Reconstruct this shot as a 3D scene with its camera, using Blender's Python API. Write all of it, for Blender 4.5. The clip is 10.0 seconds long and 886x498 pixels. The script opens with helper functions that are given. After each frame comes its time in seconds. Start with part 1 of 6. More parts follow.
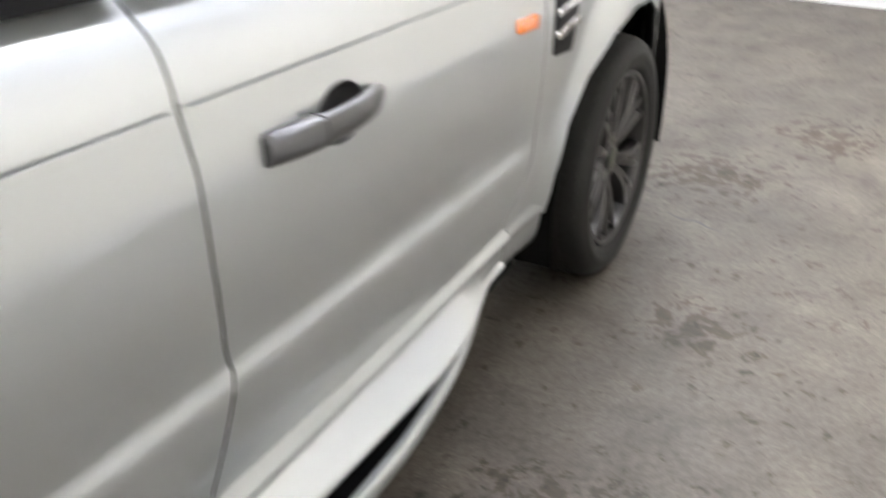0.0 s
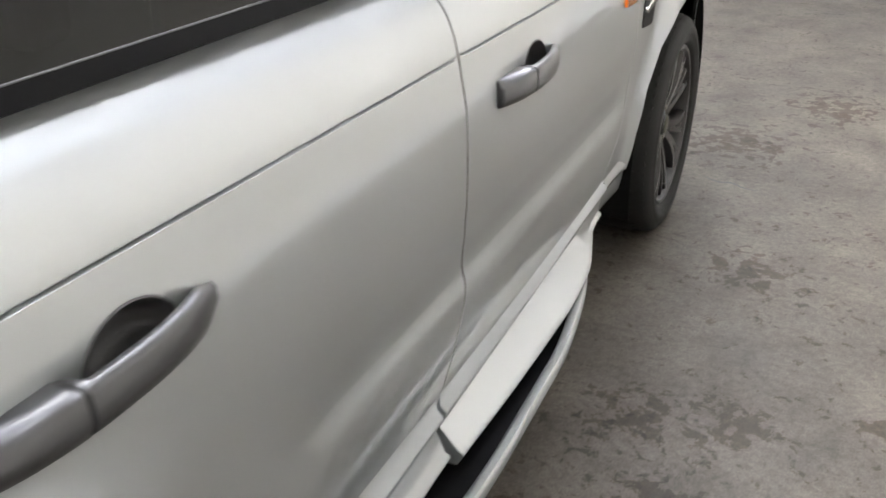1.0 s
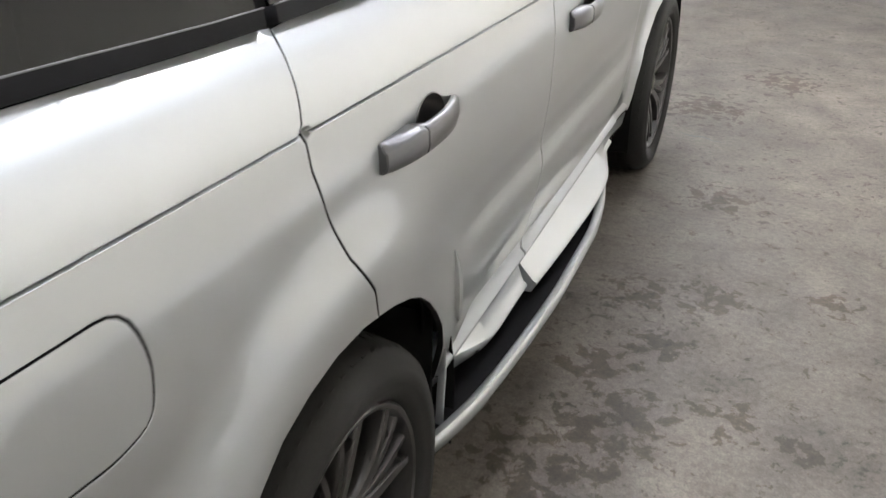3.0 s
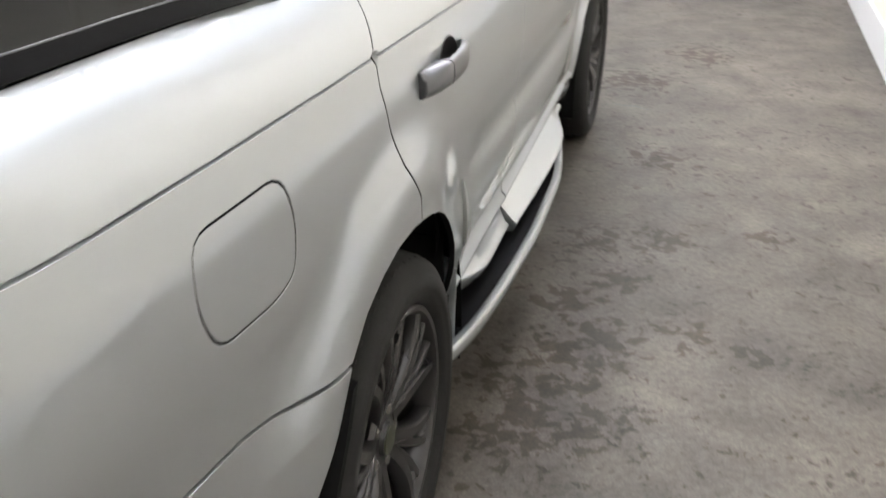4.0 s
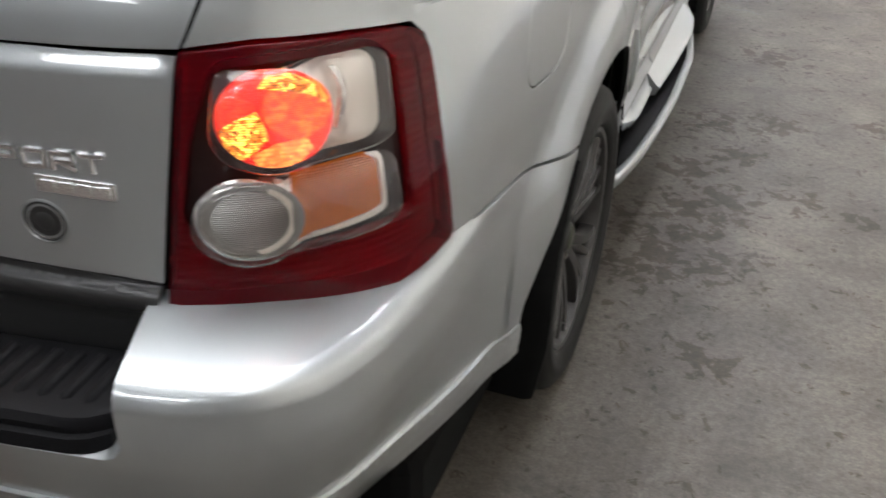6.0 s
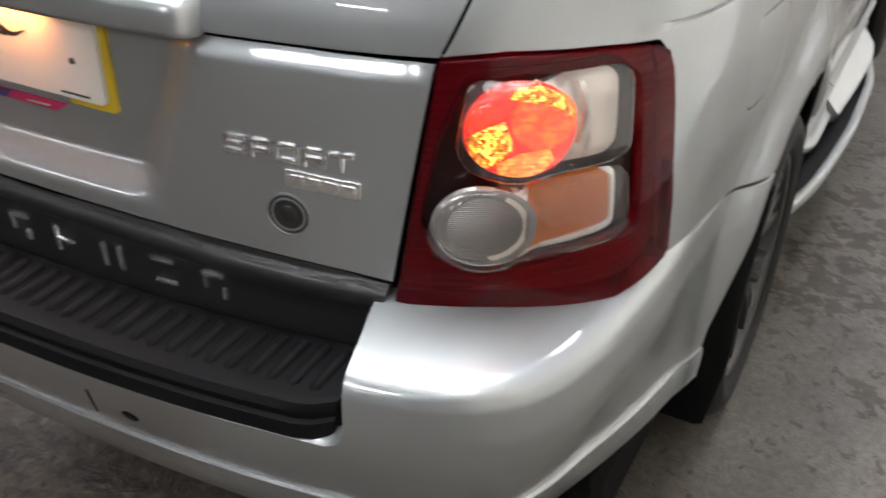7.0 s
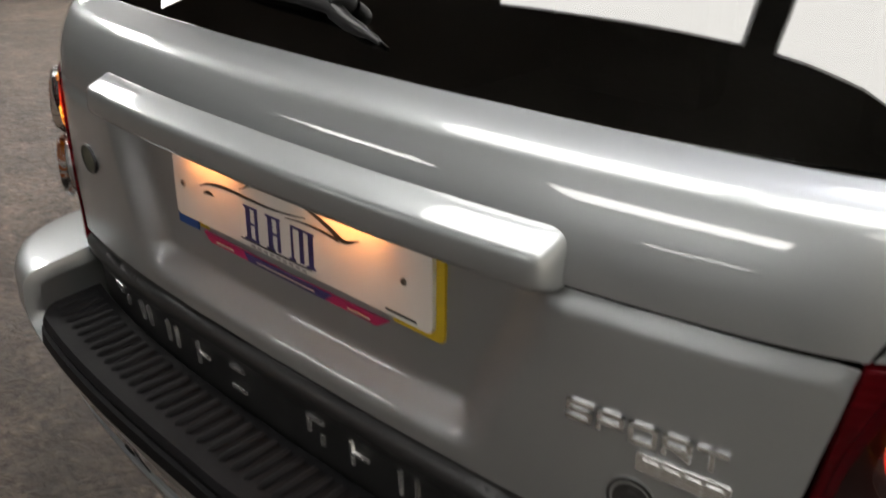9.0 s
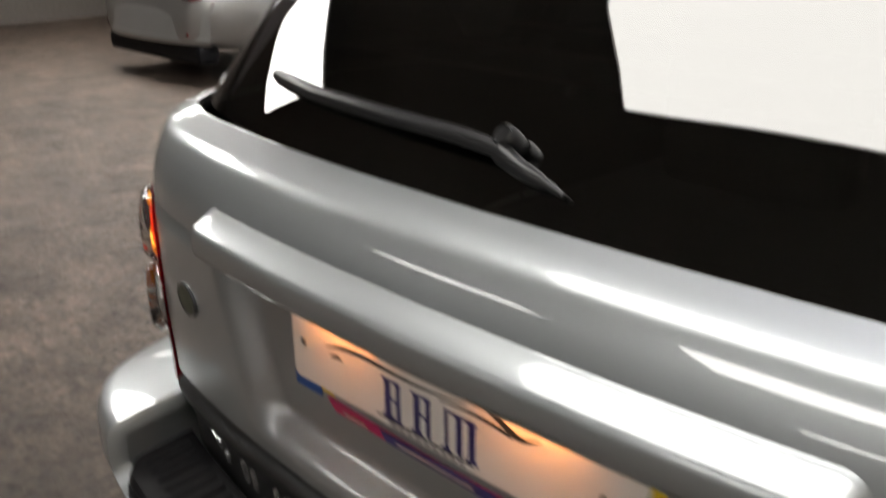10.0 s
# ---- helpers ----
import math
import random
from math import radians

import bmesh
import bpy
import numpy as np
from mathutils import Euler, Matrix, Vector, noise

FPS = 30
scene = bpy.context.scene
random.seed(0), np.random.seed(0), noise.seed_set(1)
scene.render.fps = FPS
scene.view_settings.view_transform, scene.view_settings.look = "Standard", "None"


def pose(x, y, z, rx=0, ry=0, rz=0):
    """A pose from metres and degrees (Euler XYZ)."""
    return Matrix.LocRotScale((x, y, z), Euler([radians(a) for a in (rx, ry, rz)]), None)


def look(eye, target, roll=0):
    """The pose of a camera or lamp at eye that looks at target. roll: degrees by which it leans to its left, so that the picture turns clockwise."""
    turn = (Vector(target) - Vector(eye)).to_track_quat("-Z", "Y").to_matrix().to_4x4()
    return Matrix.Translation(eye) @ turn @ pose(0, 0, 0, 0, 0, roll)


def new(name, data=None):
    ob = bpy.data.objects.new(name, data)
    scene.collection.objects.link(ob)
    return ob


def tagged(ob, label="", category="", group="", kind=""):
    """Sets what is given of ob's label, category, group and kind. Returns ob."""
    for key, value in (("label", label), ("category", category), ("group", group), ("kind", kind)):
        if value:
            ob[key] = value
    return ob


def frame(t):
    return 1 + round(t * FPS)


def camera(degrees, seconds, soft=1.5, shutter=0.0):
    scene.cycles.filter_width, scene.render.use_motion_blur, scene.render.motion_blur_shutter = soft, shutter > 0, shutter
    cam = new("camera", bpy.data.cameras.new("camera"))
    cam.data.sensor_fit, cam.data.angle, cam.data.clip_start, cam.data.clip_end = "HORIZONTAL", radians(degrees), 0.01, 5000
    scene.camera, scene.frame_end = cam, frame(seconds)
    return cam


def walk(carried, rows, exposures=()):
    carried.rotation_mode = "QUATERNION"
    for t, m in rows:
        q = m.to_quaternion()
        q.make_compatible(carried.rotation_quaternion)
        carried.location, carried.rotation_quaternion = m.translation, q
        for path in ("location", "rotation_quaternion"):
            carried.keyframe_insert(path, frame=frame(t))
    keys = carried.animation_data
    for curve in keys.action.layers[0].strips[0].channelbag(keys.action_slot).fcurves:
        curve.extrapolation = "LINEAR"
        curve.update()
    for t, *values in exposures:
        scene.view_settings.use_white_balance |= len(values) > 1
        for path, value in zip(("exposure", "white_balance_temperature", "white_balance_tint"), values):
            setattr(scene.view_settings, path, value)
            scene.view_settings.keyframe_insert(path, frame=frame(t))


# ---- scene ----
cam = camera(50.6, 10.0, shutter=0.5)
EXPOSURES = [(0, 0.32, 6700, 10), (0.5, 0.10, 6700, 10), (1.0, 0.08, 6700, 10), (3.5, 0.14, 6700, 10), (4.0, 0.13, 6720, 10), (4.6, -0.02, 6700, 10), (5.2, -0.28, 6650, 10), (6.3, 0.0, 6600, 10), (7.0, -0.02, 6650, 10), (7.5, -0.3, 6800, 10), (8.3, -0.6, 6950, 10), (9.0, -0.75, 7150, 10), (10.0, -0.62, 7200, 10)]
PATH = [
    (0, (1.66, 0.296, 1.451), (0.847, 1.859, 0.504), 0.1),
    (0.1, (1.638, 0.260, 1.453), (0.799, 1.825, 0.531), 0.5),
    (0.5, (1.537, 0.072, 1.45), (0.77, 1.683, 0.548), -2.0),
    (1, (1.458, -0.155, 1.48), (0.722, 1.448, 0.538), -0.9),
    (1.1, (1.455, -0.186, 1.484), (0.692, 1.405, 0.543), -0.7),
    (1.5, (1.477, -0.281, 1.491), (0.696, 1.303, 0.552), 2.1),
    (2, (1.433, -0.499, 1.508), (0.702, 1.127, 0.601), 0.0),
    (2.2, (1.399, -0.593, 1.525), (0.744, 1.044, 0.581), -0.0),
    (3.3, (1.473, -1.036, 1.534), (0.831, 0.627, 0.627), 1.1),
    (3.5, (1.463, -1.1, 1.533), (0.827, 0.577, 0.649), 1.1),
    (4, (1.386, -1.284, 1.515), (0.907, 0.426, 0.596), -0.2),
    (4.5, (1.343, -1.45, 1.514), (0.964, 0.263, 0.554), -0.2),
    (5, (1.365, -1.598, 1.484), (0.898, 0.058, 0.464), -0.1),
    (5.2, (1.371, -1.669, 1.485), (0.871, -0.043, 0.433), 0.5),
    (6.3, (1.186, -1.82, 1.481), (0.574, -0.231, 0.432), 1.1),
    (6.5, (1.163, -1.837, 1.482), (0.502, -0.271, 0.428), 0.9),
    (7, (1.134, -1.861, 1.489), (0.336, -0.35, 0.45), 1.0),
    (7.5, (1.102, -1.9, 1.505), (0.186, -0.424, 0.514), 0.8),
    (8, (1.043, -1.912, 1.527), (0.027, -0.479, 0.572), 0.4),
    (8.5, (0.971, -1.851, 1.52), (-0.169, -0.479, 0.614), 0.6),
    (9, (0.897, -1.757, 1.548), (-0.36, -0.437, 0.726), 0.6),
    (9.1, (0.886, -1.748, 1.551), (-0.389, -0.435, 0.745), 0.8),
    (9.5, (0.811, -1.716, 1.556), (-0.503, -0.426, 0.774), 1.6),
    (9.9, (0.662, -1.687, 1.581), (-0.680, -0.406, 0.836), -0.4),
    (10, (0.626, -1.687, 1.587), (-0.732, -0.4, 0.88), -0.9),
]
walk(cam, [(t, look(eye, target, roll)) for t, eye, target, roll in PATH], EXPOSURES)

# x, y, z, width, length, strength below and above
# left-bay and right-rear panels and all uplight are unseen, added to brighten
LIGHTS = [(-0.455, -1.2, 3.0, 1.27, 1.27, 9.0, 0), (0.895, -1.2, 3.0, 1.13, 1.27, 9.0, 0), (-0.455, 1.7, 3.0, 1.27, 1.27, 10.0, 0)] + [(0.40, y, 2.8, 0.5, 1.6, 17.0, 29.0) for y in (1.0, 3.2, 5.3)] + [(1.35, y, 2.9, 0.2, 2.4, 13.0, 0) for y in (1.5, 4.6)] + [(1.75, -2.3, 3.0, 0.6, 1.27, 5.0, 0), (0.0, -4.6, 3.0, 2.2, 1.0, 13.0, 0), (-0.15, -11.0, 3.0, 2.2, 0.9, 14.0, 0)] + [(-4.65, -1.2, 3.0, 2.0, 1.27, 24.0, 0)] + [(x, 2.4, 3.0, 2.0, 1.27, 26.0, 0) for x in (-4.65, -7.2, -9.7)] + [(-4.5, -5.9, 3.0, 2.2, 0.5, 16.0, 0)]
STAINS = [(1.23, 1.46, 0.13), (1.07, 1.29, 0.18), (1.20, 1.10, 0.20), (1.12, 0.97, 0.23), (1.10, 0.83, 0.18), (1.00, 0.79, 0.14), (0.94, 0.85, 0.13), (1.05, 0.685, 0.18), (1.24, 0.68, 0.16), (0.98, 0.57, 0.15), (1.10, 0.60, 0.17), (1.33, 1.80, 0.18), (1.10, 1.74, 0.16), (1.62, 1.1, 0.10), (1.05, 3.7, 0.35), (1.4, 4.3, 0.3), (1.25, 2.6, 0.2), (1.7, 1.9, 0.13), (1.25, 0.2, 0.14), (1.45, 1.2, 0.12)]


# ---- world, lights, exposure ----
world = bpy.data.worlds.new("world")
scene.world = world
world.use_nodes = True
world.node_tree.nodes["Background"].inputs[0].default_value = (0.8, 0.85, 1.0, 1)
world.node_tree.nodes["Background"].inputs[1].default_value = 0.02


# ---- materials ----
def node(nt, kind, **values):
    n = nt.nodes.new(kind)
    for key, value in values.items():
        if key in n.inputs:
            n.inputs[key].default_value = value
    return n


def material(name, colour, rough=0.5, metal=0.0, coat=0.0, bump=0.0, scale=40.0, vary=0.0, coarse=3.0, emit=None, strength=0.0, coat_rough=0.03, spec=0.5, rough_vary=0.0, coat_ior=1.5):
    """Principled paint with colour and gloss that vary at a fine and a coarse scale."""
    m = bpy.data.materials.new(name)
    m.use_nodes = True
    nt = m.node_tree
    p = nt.nodes["Principled BSDF"]
    p.inputs["Base Color"].default_value = (*colour, 1)
    p.inputs["Roughness"].default_value = rough
    p.inputs["Metallic"].default_value = metal
    p.inputs["Coat Weight"].default_value = coat
    p.inputs["Coat Roughness"].default_value = coat_rough
    p.inputs["Coat IOR"].default_value = coat_ior
    p.inputs["Specular IOR Level"].default_value = spec
    if emit:
        p.inputs["Emission Color"].default_value = (*emit, 1)
        p.inputs["Emission Strength"].default_value = strength
    if vary or bump or rough_vary:
        tc = node(nt, "ShaderNodeTexCoord")
        fine, wide = node(nt, "ShaderNodeTexNoise", Scale=scale, Detail=6.0), node(nt, "ShaderNodeTexNoise", Scale=coarse, Detail=4.0)
        for n in (fine, wide):
            nt.links.new(tc.outputs["Object"], n.inputs["Vector"])
        both = node(nt, "ShaderNodeMath")
        both.operation = "ADD"
        nt.links.new(fine.outputs["Fac"], both.inputs[0])
        nt.links.new(wide.outputs["Fac"], both.inputs[1])
        if vary:
            r = node(nt, "ShaderNodeMapRange")
            r.inputs["From Min"].default_value, r.inputs["From Max"].default_value = 0.6, 1.4
            r.inputs["To Min"].default_value, r.inputs["To Max"].default_value = 1 - vary, 1 + vary
            nt.links.new(both.outputs[0], r.inputs["Value"])
            mul = node(nt, "ShaderNodeVectorMath")
            mul.operation = "SCALE"
            mul.inputs[0].default_value = colour
            nt.links.new(r.outputs[0], mul.inputs["Scale"])
            nt.links.new(mul.outputs[0], p.inputs["Base Color"])
        if rough_vary:
            r = node(nt, "ShaderNodeMapRange")
            r.inputs["From Min"].default_value, r.inputs["From Max"].default_value = 0.6, 1.4
            r.inputs["To Min"].default_value, r.inputs["To Max"].default_value = rough - rough_vary, rough + rough_vary
            nt.links.new(both.outputs[0], r.inputs["Value"])
            nt.links.new(r.outputs[0], p.inputs["Roughness"])
        if bump:
            b = node(nt, "ShaderNodeBump", Strength=bump, Distance=0.01)
            nt.links.new(fine.outputs["Fac"], b.inputs["Height"])
            nt.links.new(b.outputs[0], p.inputs["Normal"])
    return m


def concrete(name, light, dark, scale=1.0, pits=0.5, rough=0.62, stains=(), grit=False):
    """Poured floor: broad patches, fine mottling, dark scuffs and small pits."""
    m = bpy.data.materials.new(name)
    m.use_nodes = True
    nt = m.node_tree
    p = nt.nodes["Principled BSDF"]
    tc = node(nt, "ShaderNodeTexCoord")

    def noise_at(s, detail, roughness=0.6, distort=0.0, stretch=(1, 1, 1)):
        mp = node(nt, "ShaderNodeMapping")
        mp.inputs["Scale"].default_value = stretch
        n = node(nt, "ShaderNodeTexNoise", Scale=s * scale, Detail=detail, Roughness=roughness, Distortion=distort)
        nt.links.new(tc.outputs["Object"], mp.inputs["Vector"])
        nt.links.new(mp.outputs[0], n.inputs["Vector"])
        return n.outputs["Fac"]

    def ramp(source, stops):
        r = node(nt, "ShaderNodeValToRGB")
        while len(r.color_ramp.elements) < len(stops):
            r.color_ramp.elements.new(0.5)
        for e, (pos, c) in zip(r.color_ramp.elements, stops):
            e.position, e.color = pos, (*c, 1)
        nt.links.new(source, r.inputs[0])
        return r.outputs[0]

    def blend(kind, a, b, fac=1.0):
        n = node(nt, "ShaderNodeMix")
        n.data_type, n.blend_type = "RGBA", kind
        n.inputs[0].default_value = fac
        nt.links.new(a, n.inputs[6])
        nt.links.new(b, n.inputs[7])
        return n.outputs[2]

    broad = ramp(noise_at(0.8, 4, 0.6, 0.6), [(0.3, dark), (0.7, light)])
    mottle = ramp(noise_at(3.4, 8, 0.66, 0.4), [(0.34, (0.42, 0.40, 0.39)), (0.66, (1.45,) * 3)] if grit else [(0.32, (0.62, 0.61, 0.60)), (0.66, (1.26,) * 3)])
    blotch = ramp(noise_at(48, 3, 0.55, 0.2), [(0.34, (0.78, 0.77, 0.75)), (0.62, (1.12,) * 3)])
    grain = ramp(noise_at(150, 4, 0.75), [(0.3, (0.62,) * 3), (0.7, (1.34,) * 3)])
    scuff = ramp(noise_at(3.1, 12, 0.82, 0.2), [(0.34, (0.60, 0.57, 0.53)), (0.41, (1, 1, 1))])
    patchy = node(nt, "ShaderNodeMath")
    patchy.operation, patchy.inputs[1].default_value = "MULTIPLY_ADD", 0.55
    nt.links.new(noise_at(2.2, 4, 0.6, 0.4), patchy.inputs[0])
    nt.links.new(noise_at(24, 5, 0.68, 0.5), patchy.inputs[2])
    chips = ramp(patchy.outputs[0], [(0.585, (0.40, 0.37, 0.33)), (0.645, (1, 1, 1))])
    c = broad
    stones = ramp(noise_at(26, 5, 0.6, 0.3), [(0.36, (0.36,) * 3), (0.47, (0.88,) * 3), (0.58, (1.15,) * 3), (0.70, (2.1,) * 3)]) if grit else grain
    for layer in (mottle, blotch, stones, scuff, chips):
        c = blend("MULTIPLY", c, layer)
    fall = None
    for x, y, r in stains:
        d = node(nt, "ShaderNodeVectorMath")
        d.operation = "DISTANCE"
        nt.links.new(tc.outputs["Object"], d.inputs[0])
        d.inputs[1].default_value = (x, y, 0)
        near = node(nt, "ShaderNodeMapRange")
        near.inputs["From Max"].default_value = r
        near.inputs["To Min"].default_value, near.inputs["To Max"].default_value = 1.0, 0.0
        nt.links.new(d.outputs["Value"], near.inputs["Value"])
        if fall is not None:
            top = node(nt, "ShaderNodeMath")
            top.operation = "MAXIMUM"
            nt.links.new(fall, top.inputs[0])
            nt.links.new(near.outputs[0], top.inputs[1])
            fall = top.outputs[0]
        else:
            fall = near.outputs[0]
    if fall is not None:
        both = node(nt, "ShaderNodeMath")
        both.operation, both.inputs[1].default_value = "MULTIPLY_ADD", 0.188
        nt.links.new(fall, both.inputs[0])
        nt.links.new(noise_at(17, 9, 0.66, 0.35), both.inputs[2])
        c = blend("MULTIPLY", c, ramp(both.outputs[0], [(0.606, (1, 1, 1)), (0.620, (0.52, 0.45, 0.37)), (0.70, (0.42, 0.355, 0.285))]))
    nt.links.new(c, p.inputs["Base Color"])
    rr = node(nt, "ShaderNodeMapRange")
    rr.inputs["To Min"].default_value, rr.inputs["To Max"].default_value = rough - 0.14, rough + 0.16
    nt.links.new(noise_at(5, 6), rr.inputs["Value"])
    nt.links.new(rr.outputs[0], p.inputs["Roughness"])
    add = node(nt, "ShaderNodeMath")
    add.operation = "ADD"
    nt.links.new(noise_at(13 if grit else 45, 8 if grit else 6, 0.7), add.inputs[0])
    nt.links.new(noise_at(15, 6, 0.7, 0.8), add.inputs[1])
    b = node(nt, "ShaderNodeBump", Strength=pits, Distance=0.05 if grit else 0.006)
    nt.links.new(add.outputs[0], b.inputs["Height"])
    nt.links.new(b.outputs[0], p.inputs["Normal"])
    return m


def glass(name, tint, rough=0.0, ior=1.8, haze=0.0, milky=(0.85, 0.82, 0.82)):
    """A tinted pane: what lies behind it shows dimmed, with a sharp reflection over it."""
    m = bpy.data.materials.new(name)
    m.use_nodes = True
    nt = m.node_tree
    nt.nodes.remove(nt.nodes["Principled BSDF"])
    t, g, f, mix = node(nt, "ShaderNodeBsdfTransparent"), node(nt, "ShaderNodeBsdfGlossy", Roughness=rough), node(nt, "ShaderNodeFresnel", IOR=ior), node(nt, "ShaderNodeMixShader")
    t.inputs[0].default_value = (*tint, 1)
    nt.links.new(f.outputs[0], mix.inputs[0])
    nt.links.new(t.outputs[0], mix.inputs[1])
    nt.links.new(g.outputs[0], mix.inputs[2])
    if haze:
        veil, milk = node(nt, "ShaderNodeMixShader", Fac=haze), node(nt, "ShaderNodeBsdfDiffuse")
        milk.inputs[0].default_value = (*milky, 1)
        nt.links.new(t.outputs[0], veil.inputs[1])
        nt.links.new(milk.outputs[0], veil.inputs[2])
        nt.links.new(veil.outputs[0], mix.inputs[1])
    nt.links.new(mix.outputs[0], nt.nodes["Material Output"].inputs[0])
    return m


def ribbed(name, colour, emit, strength, scale, rough=0.15, sparkle=0.0, hot=(1, 0.7, 0.1), metal=0.0, rib_low=0.6, relief=0.5):
    """Moulded lamp optics: fine ribs in relief, with hot spots where the bulb shows through."""
    m = material(name, colour, rough, metal, coat=1.0, emit=emit, strength=strength)
    nt = m.node_tree
    p = nt.nodes["Principled BSDF"]
    tc = node(nt, "ShaderNodeTexCoord")
    w = node(nt, "ShaderNodeTexWave", Scale=scale, Distortion=0.4)
    w.bands_direction = "Z"
    nt.links.new(tc.outputs["Object"], w.inputs["Vector"])
    b = node(nt, "ShaderNodeBump", Strength=relief, Distance=0.002)
    nt.links.new(w.outputs["Fac"], b.inputs["Height"])
    nt.links.new(b.outputs[0], p.inputs["Normal"])
    if sparkle:
        v = node(nt, "ShaderNodeTexVoronoi", Scale=260.0)
        n = node(nt, "ShaderNodeTexNoise", Scale=30.0, Detail=3.0)
        for k in (v, n):
            nt.links.new(tc.outputs["Object"], k.inputs["Vector"])
        cell = node(nt, "ShaderNodeSeparateColor")
        nt.links.new(v.outputs["Color"], cell.inputs[0])
        mul = node(nt, "ShaderNodeMath")
        mul.operation = "MULTIPLY"
        nt.links.new(cell.outputs[0], mul.inputs[0])
        nt.links.new(n.outputs["Fac"], mul.inputs[1])
        r = node(nt, "ShaderNodeValToRGB")
        r.color_ramp.elements[0].position, r.color_ramp.elements[0].color = 0.15, (*emit, 1)
        r.color_ramp.elements[1].position, r.color_ramp.elements[1].color = 0.42, (*hot, 1)
        nt.links.new(mul.outputs[0], r.inputs[0])
        nt.links.new(r.outputs[0], p.inputs["Emission Color"])
        s = node(nt, "ShaderNodeMapRange")
        s.inputs["From Min"].default_value, s.inputs["From Max"].default_value = 0.08, 0.45
        s.inputs["To Min"].default_value, s.inputs["To Max"].default_value = strength * (1 - sparkle), strength * (1 + 2 * sparkle)
        nt.links.new(mul.outputs[0], s.inputs["Value"])
        rib = node(nt, "ShaderNodeMapRange")
        rib.inputs["To Min"].default_value, rib.inputs["To Max"].default_value = rib_low, 1.2
        nt.links.new(w.outputs["Fac"], rib.inputs["Value"])
        glow = node(nt, "ShaderNodeMath")
        glow.operation = "MULTIPLY"
        nt.links.new(s.outputs[0], glow.inputs[0])
        nt.links.new(rib.outputs[0], glow.inputs[1])
        nt.links.new(glow.outputs[0], p.inputs["Emission Strength"])
    return m


PAINT = material("silver_paint", (0.398, 0.420, 0.430), 0.42, 0.75, coat=1.0, coat_rough=0.012, scale=900.0, vary=0.03, coarse=2.0, coat_ior=1.85)
# darker copy of the silver: the parked car's shade put into its colour
PAINT_SHADE = material("silver_paint_in_shade", (0.20, 0.195, 0.19), 0.35, 0.6, coat=1.0, coat_rough=0.02, vary=0.05)
PAINT_GREY = material("grey_metallic_paint", (0.075, 0.075, 0.08), 0.36, 0.75, coat=0.4, coat_rough=0.1, scale=700, vary=0.05)
GARNISH = material("dark_grey_satin_plastic", (0.055, 0.055, 0.056), 0.34, 0.6, scale=300, vary=0.08)
BLACK = material("black_trim_plastic", (0.006, 0.006, 0.007), 0.5, bump=0.05, scale=400, vary=0.1, spec=0.07)
PAD = material("ribbed_black_plastic", (0.0065, 0.0065, 0.0075), 0.54, bump=0.15, scale=500, vary=0.35, coarse=12.0, rough_vary=0.10, spec=0.09)
WIPER = material("satin_black_wiper", (0.010, 0.010, 0.011), 0.32, bump=0.04, scale=300, vary=0.1, spec=0.4)
# near-black that paints the shade deep in the shut gaps
GAP_SHADE = material("shut_gap_shade", (0.006, 0.006, 0.006), 0.8, vary=0.1, spec=0.1)
BADGE = material("bright_satin_badge", (0.85, 0.85, 0.85), 0.22, 0.9, vary=0.05)
# for black parts, and for the sheet that darkens the shut lines
SHADOW = material("black_parts_and_gap_shade", (0.005, 0.005, 0.005), 0.9, vary=0.2, spec=0.1)
RUBBER = material("tyre_rubber", (0.013, 0.0125, 0.012), 0.7, bump=0.1, scale=250, vary=0.3, coarse=9.0, spec=0.25)
ALLOY = material("dark_grey_alloy", (0.052, 0.050, 0.050), 0.36, 0.8, coat=0.3, coat_rough=0.15, scale=200, vary=0.14, coarse=14.0, rough_vary=0.1)
CHROME = material("chrome", (0.9, 0.9, 0.9), 0.10, 1.0, scale=300, vary=0.03)
SATIN = material("satin_chrome", (0.80, 0.80, 0.80), 0.27, 0.85, scale=300, vary=0.05)
STEEL = material("nut_steel", (0.18, 0.17, 0.155), 0.35, 0.9, vary=0.1)
TINT = glass("privacy_glass", (0.10, 0.095, 0.095), ior=2.5)
TINT_SIDE = glass("side_window_glass", (0.014, 0.013, 0.014), ior=1.38)
CLEAR = glass("clear_plastic", (0.95, 0.94, 0.94), ior=1.55, haze=0.045)
RED_LENS = glass("red_lamp_plastic", (0.60, 0.010, 0.022), ior=1.38, haze=0.40, milky=(0.115, 0.002, 0.007))
RED_SOLID = material("small_red_lamp", (0.12, 0.003, 0.006), 0.2, coat=0.6, vary=0.2)
SMOKE_LENS = material("smoked_lamp_plastic", (0.022, 0.011, 0.011), 0.35, coat=0.3, vary=0.2, spec=0.1)
# weak emission in the white and amber lenses stands in for stray lamp light
LAMP_HOUSE = material("frosted_lens_faint_glow", (0.70, 0.68, 0.64), 0.30, 0.35, coat=0.6, scale=60, vary=0.06, coarse=20, emit=(1.0, 0.86, 0.70), strength=0.14)
AMBER = ribbed("amber_lamp_optics", (0.52, 0.120, 0.001), (1, 0.25, 0.006), 0.10, 120, relief=0.8)
LIT_RED = ribbed("lit_red_lamp_optics", (0.12, 0.004, 0.003), (1.0, 0.014, 0.010), 1.4, 120, sparkle=0.10, hot=(1.0, 0.05, 0.015))
LIT_DIM = ribbed("lit_red_lamp_glow", (0.12, 0.015, 0.004), (1.0, 0.070, 0.012), 1.5, 130, sparkle=0.12, hot=(1.0, 0.22, 0.02), rib_low=0.45)
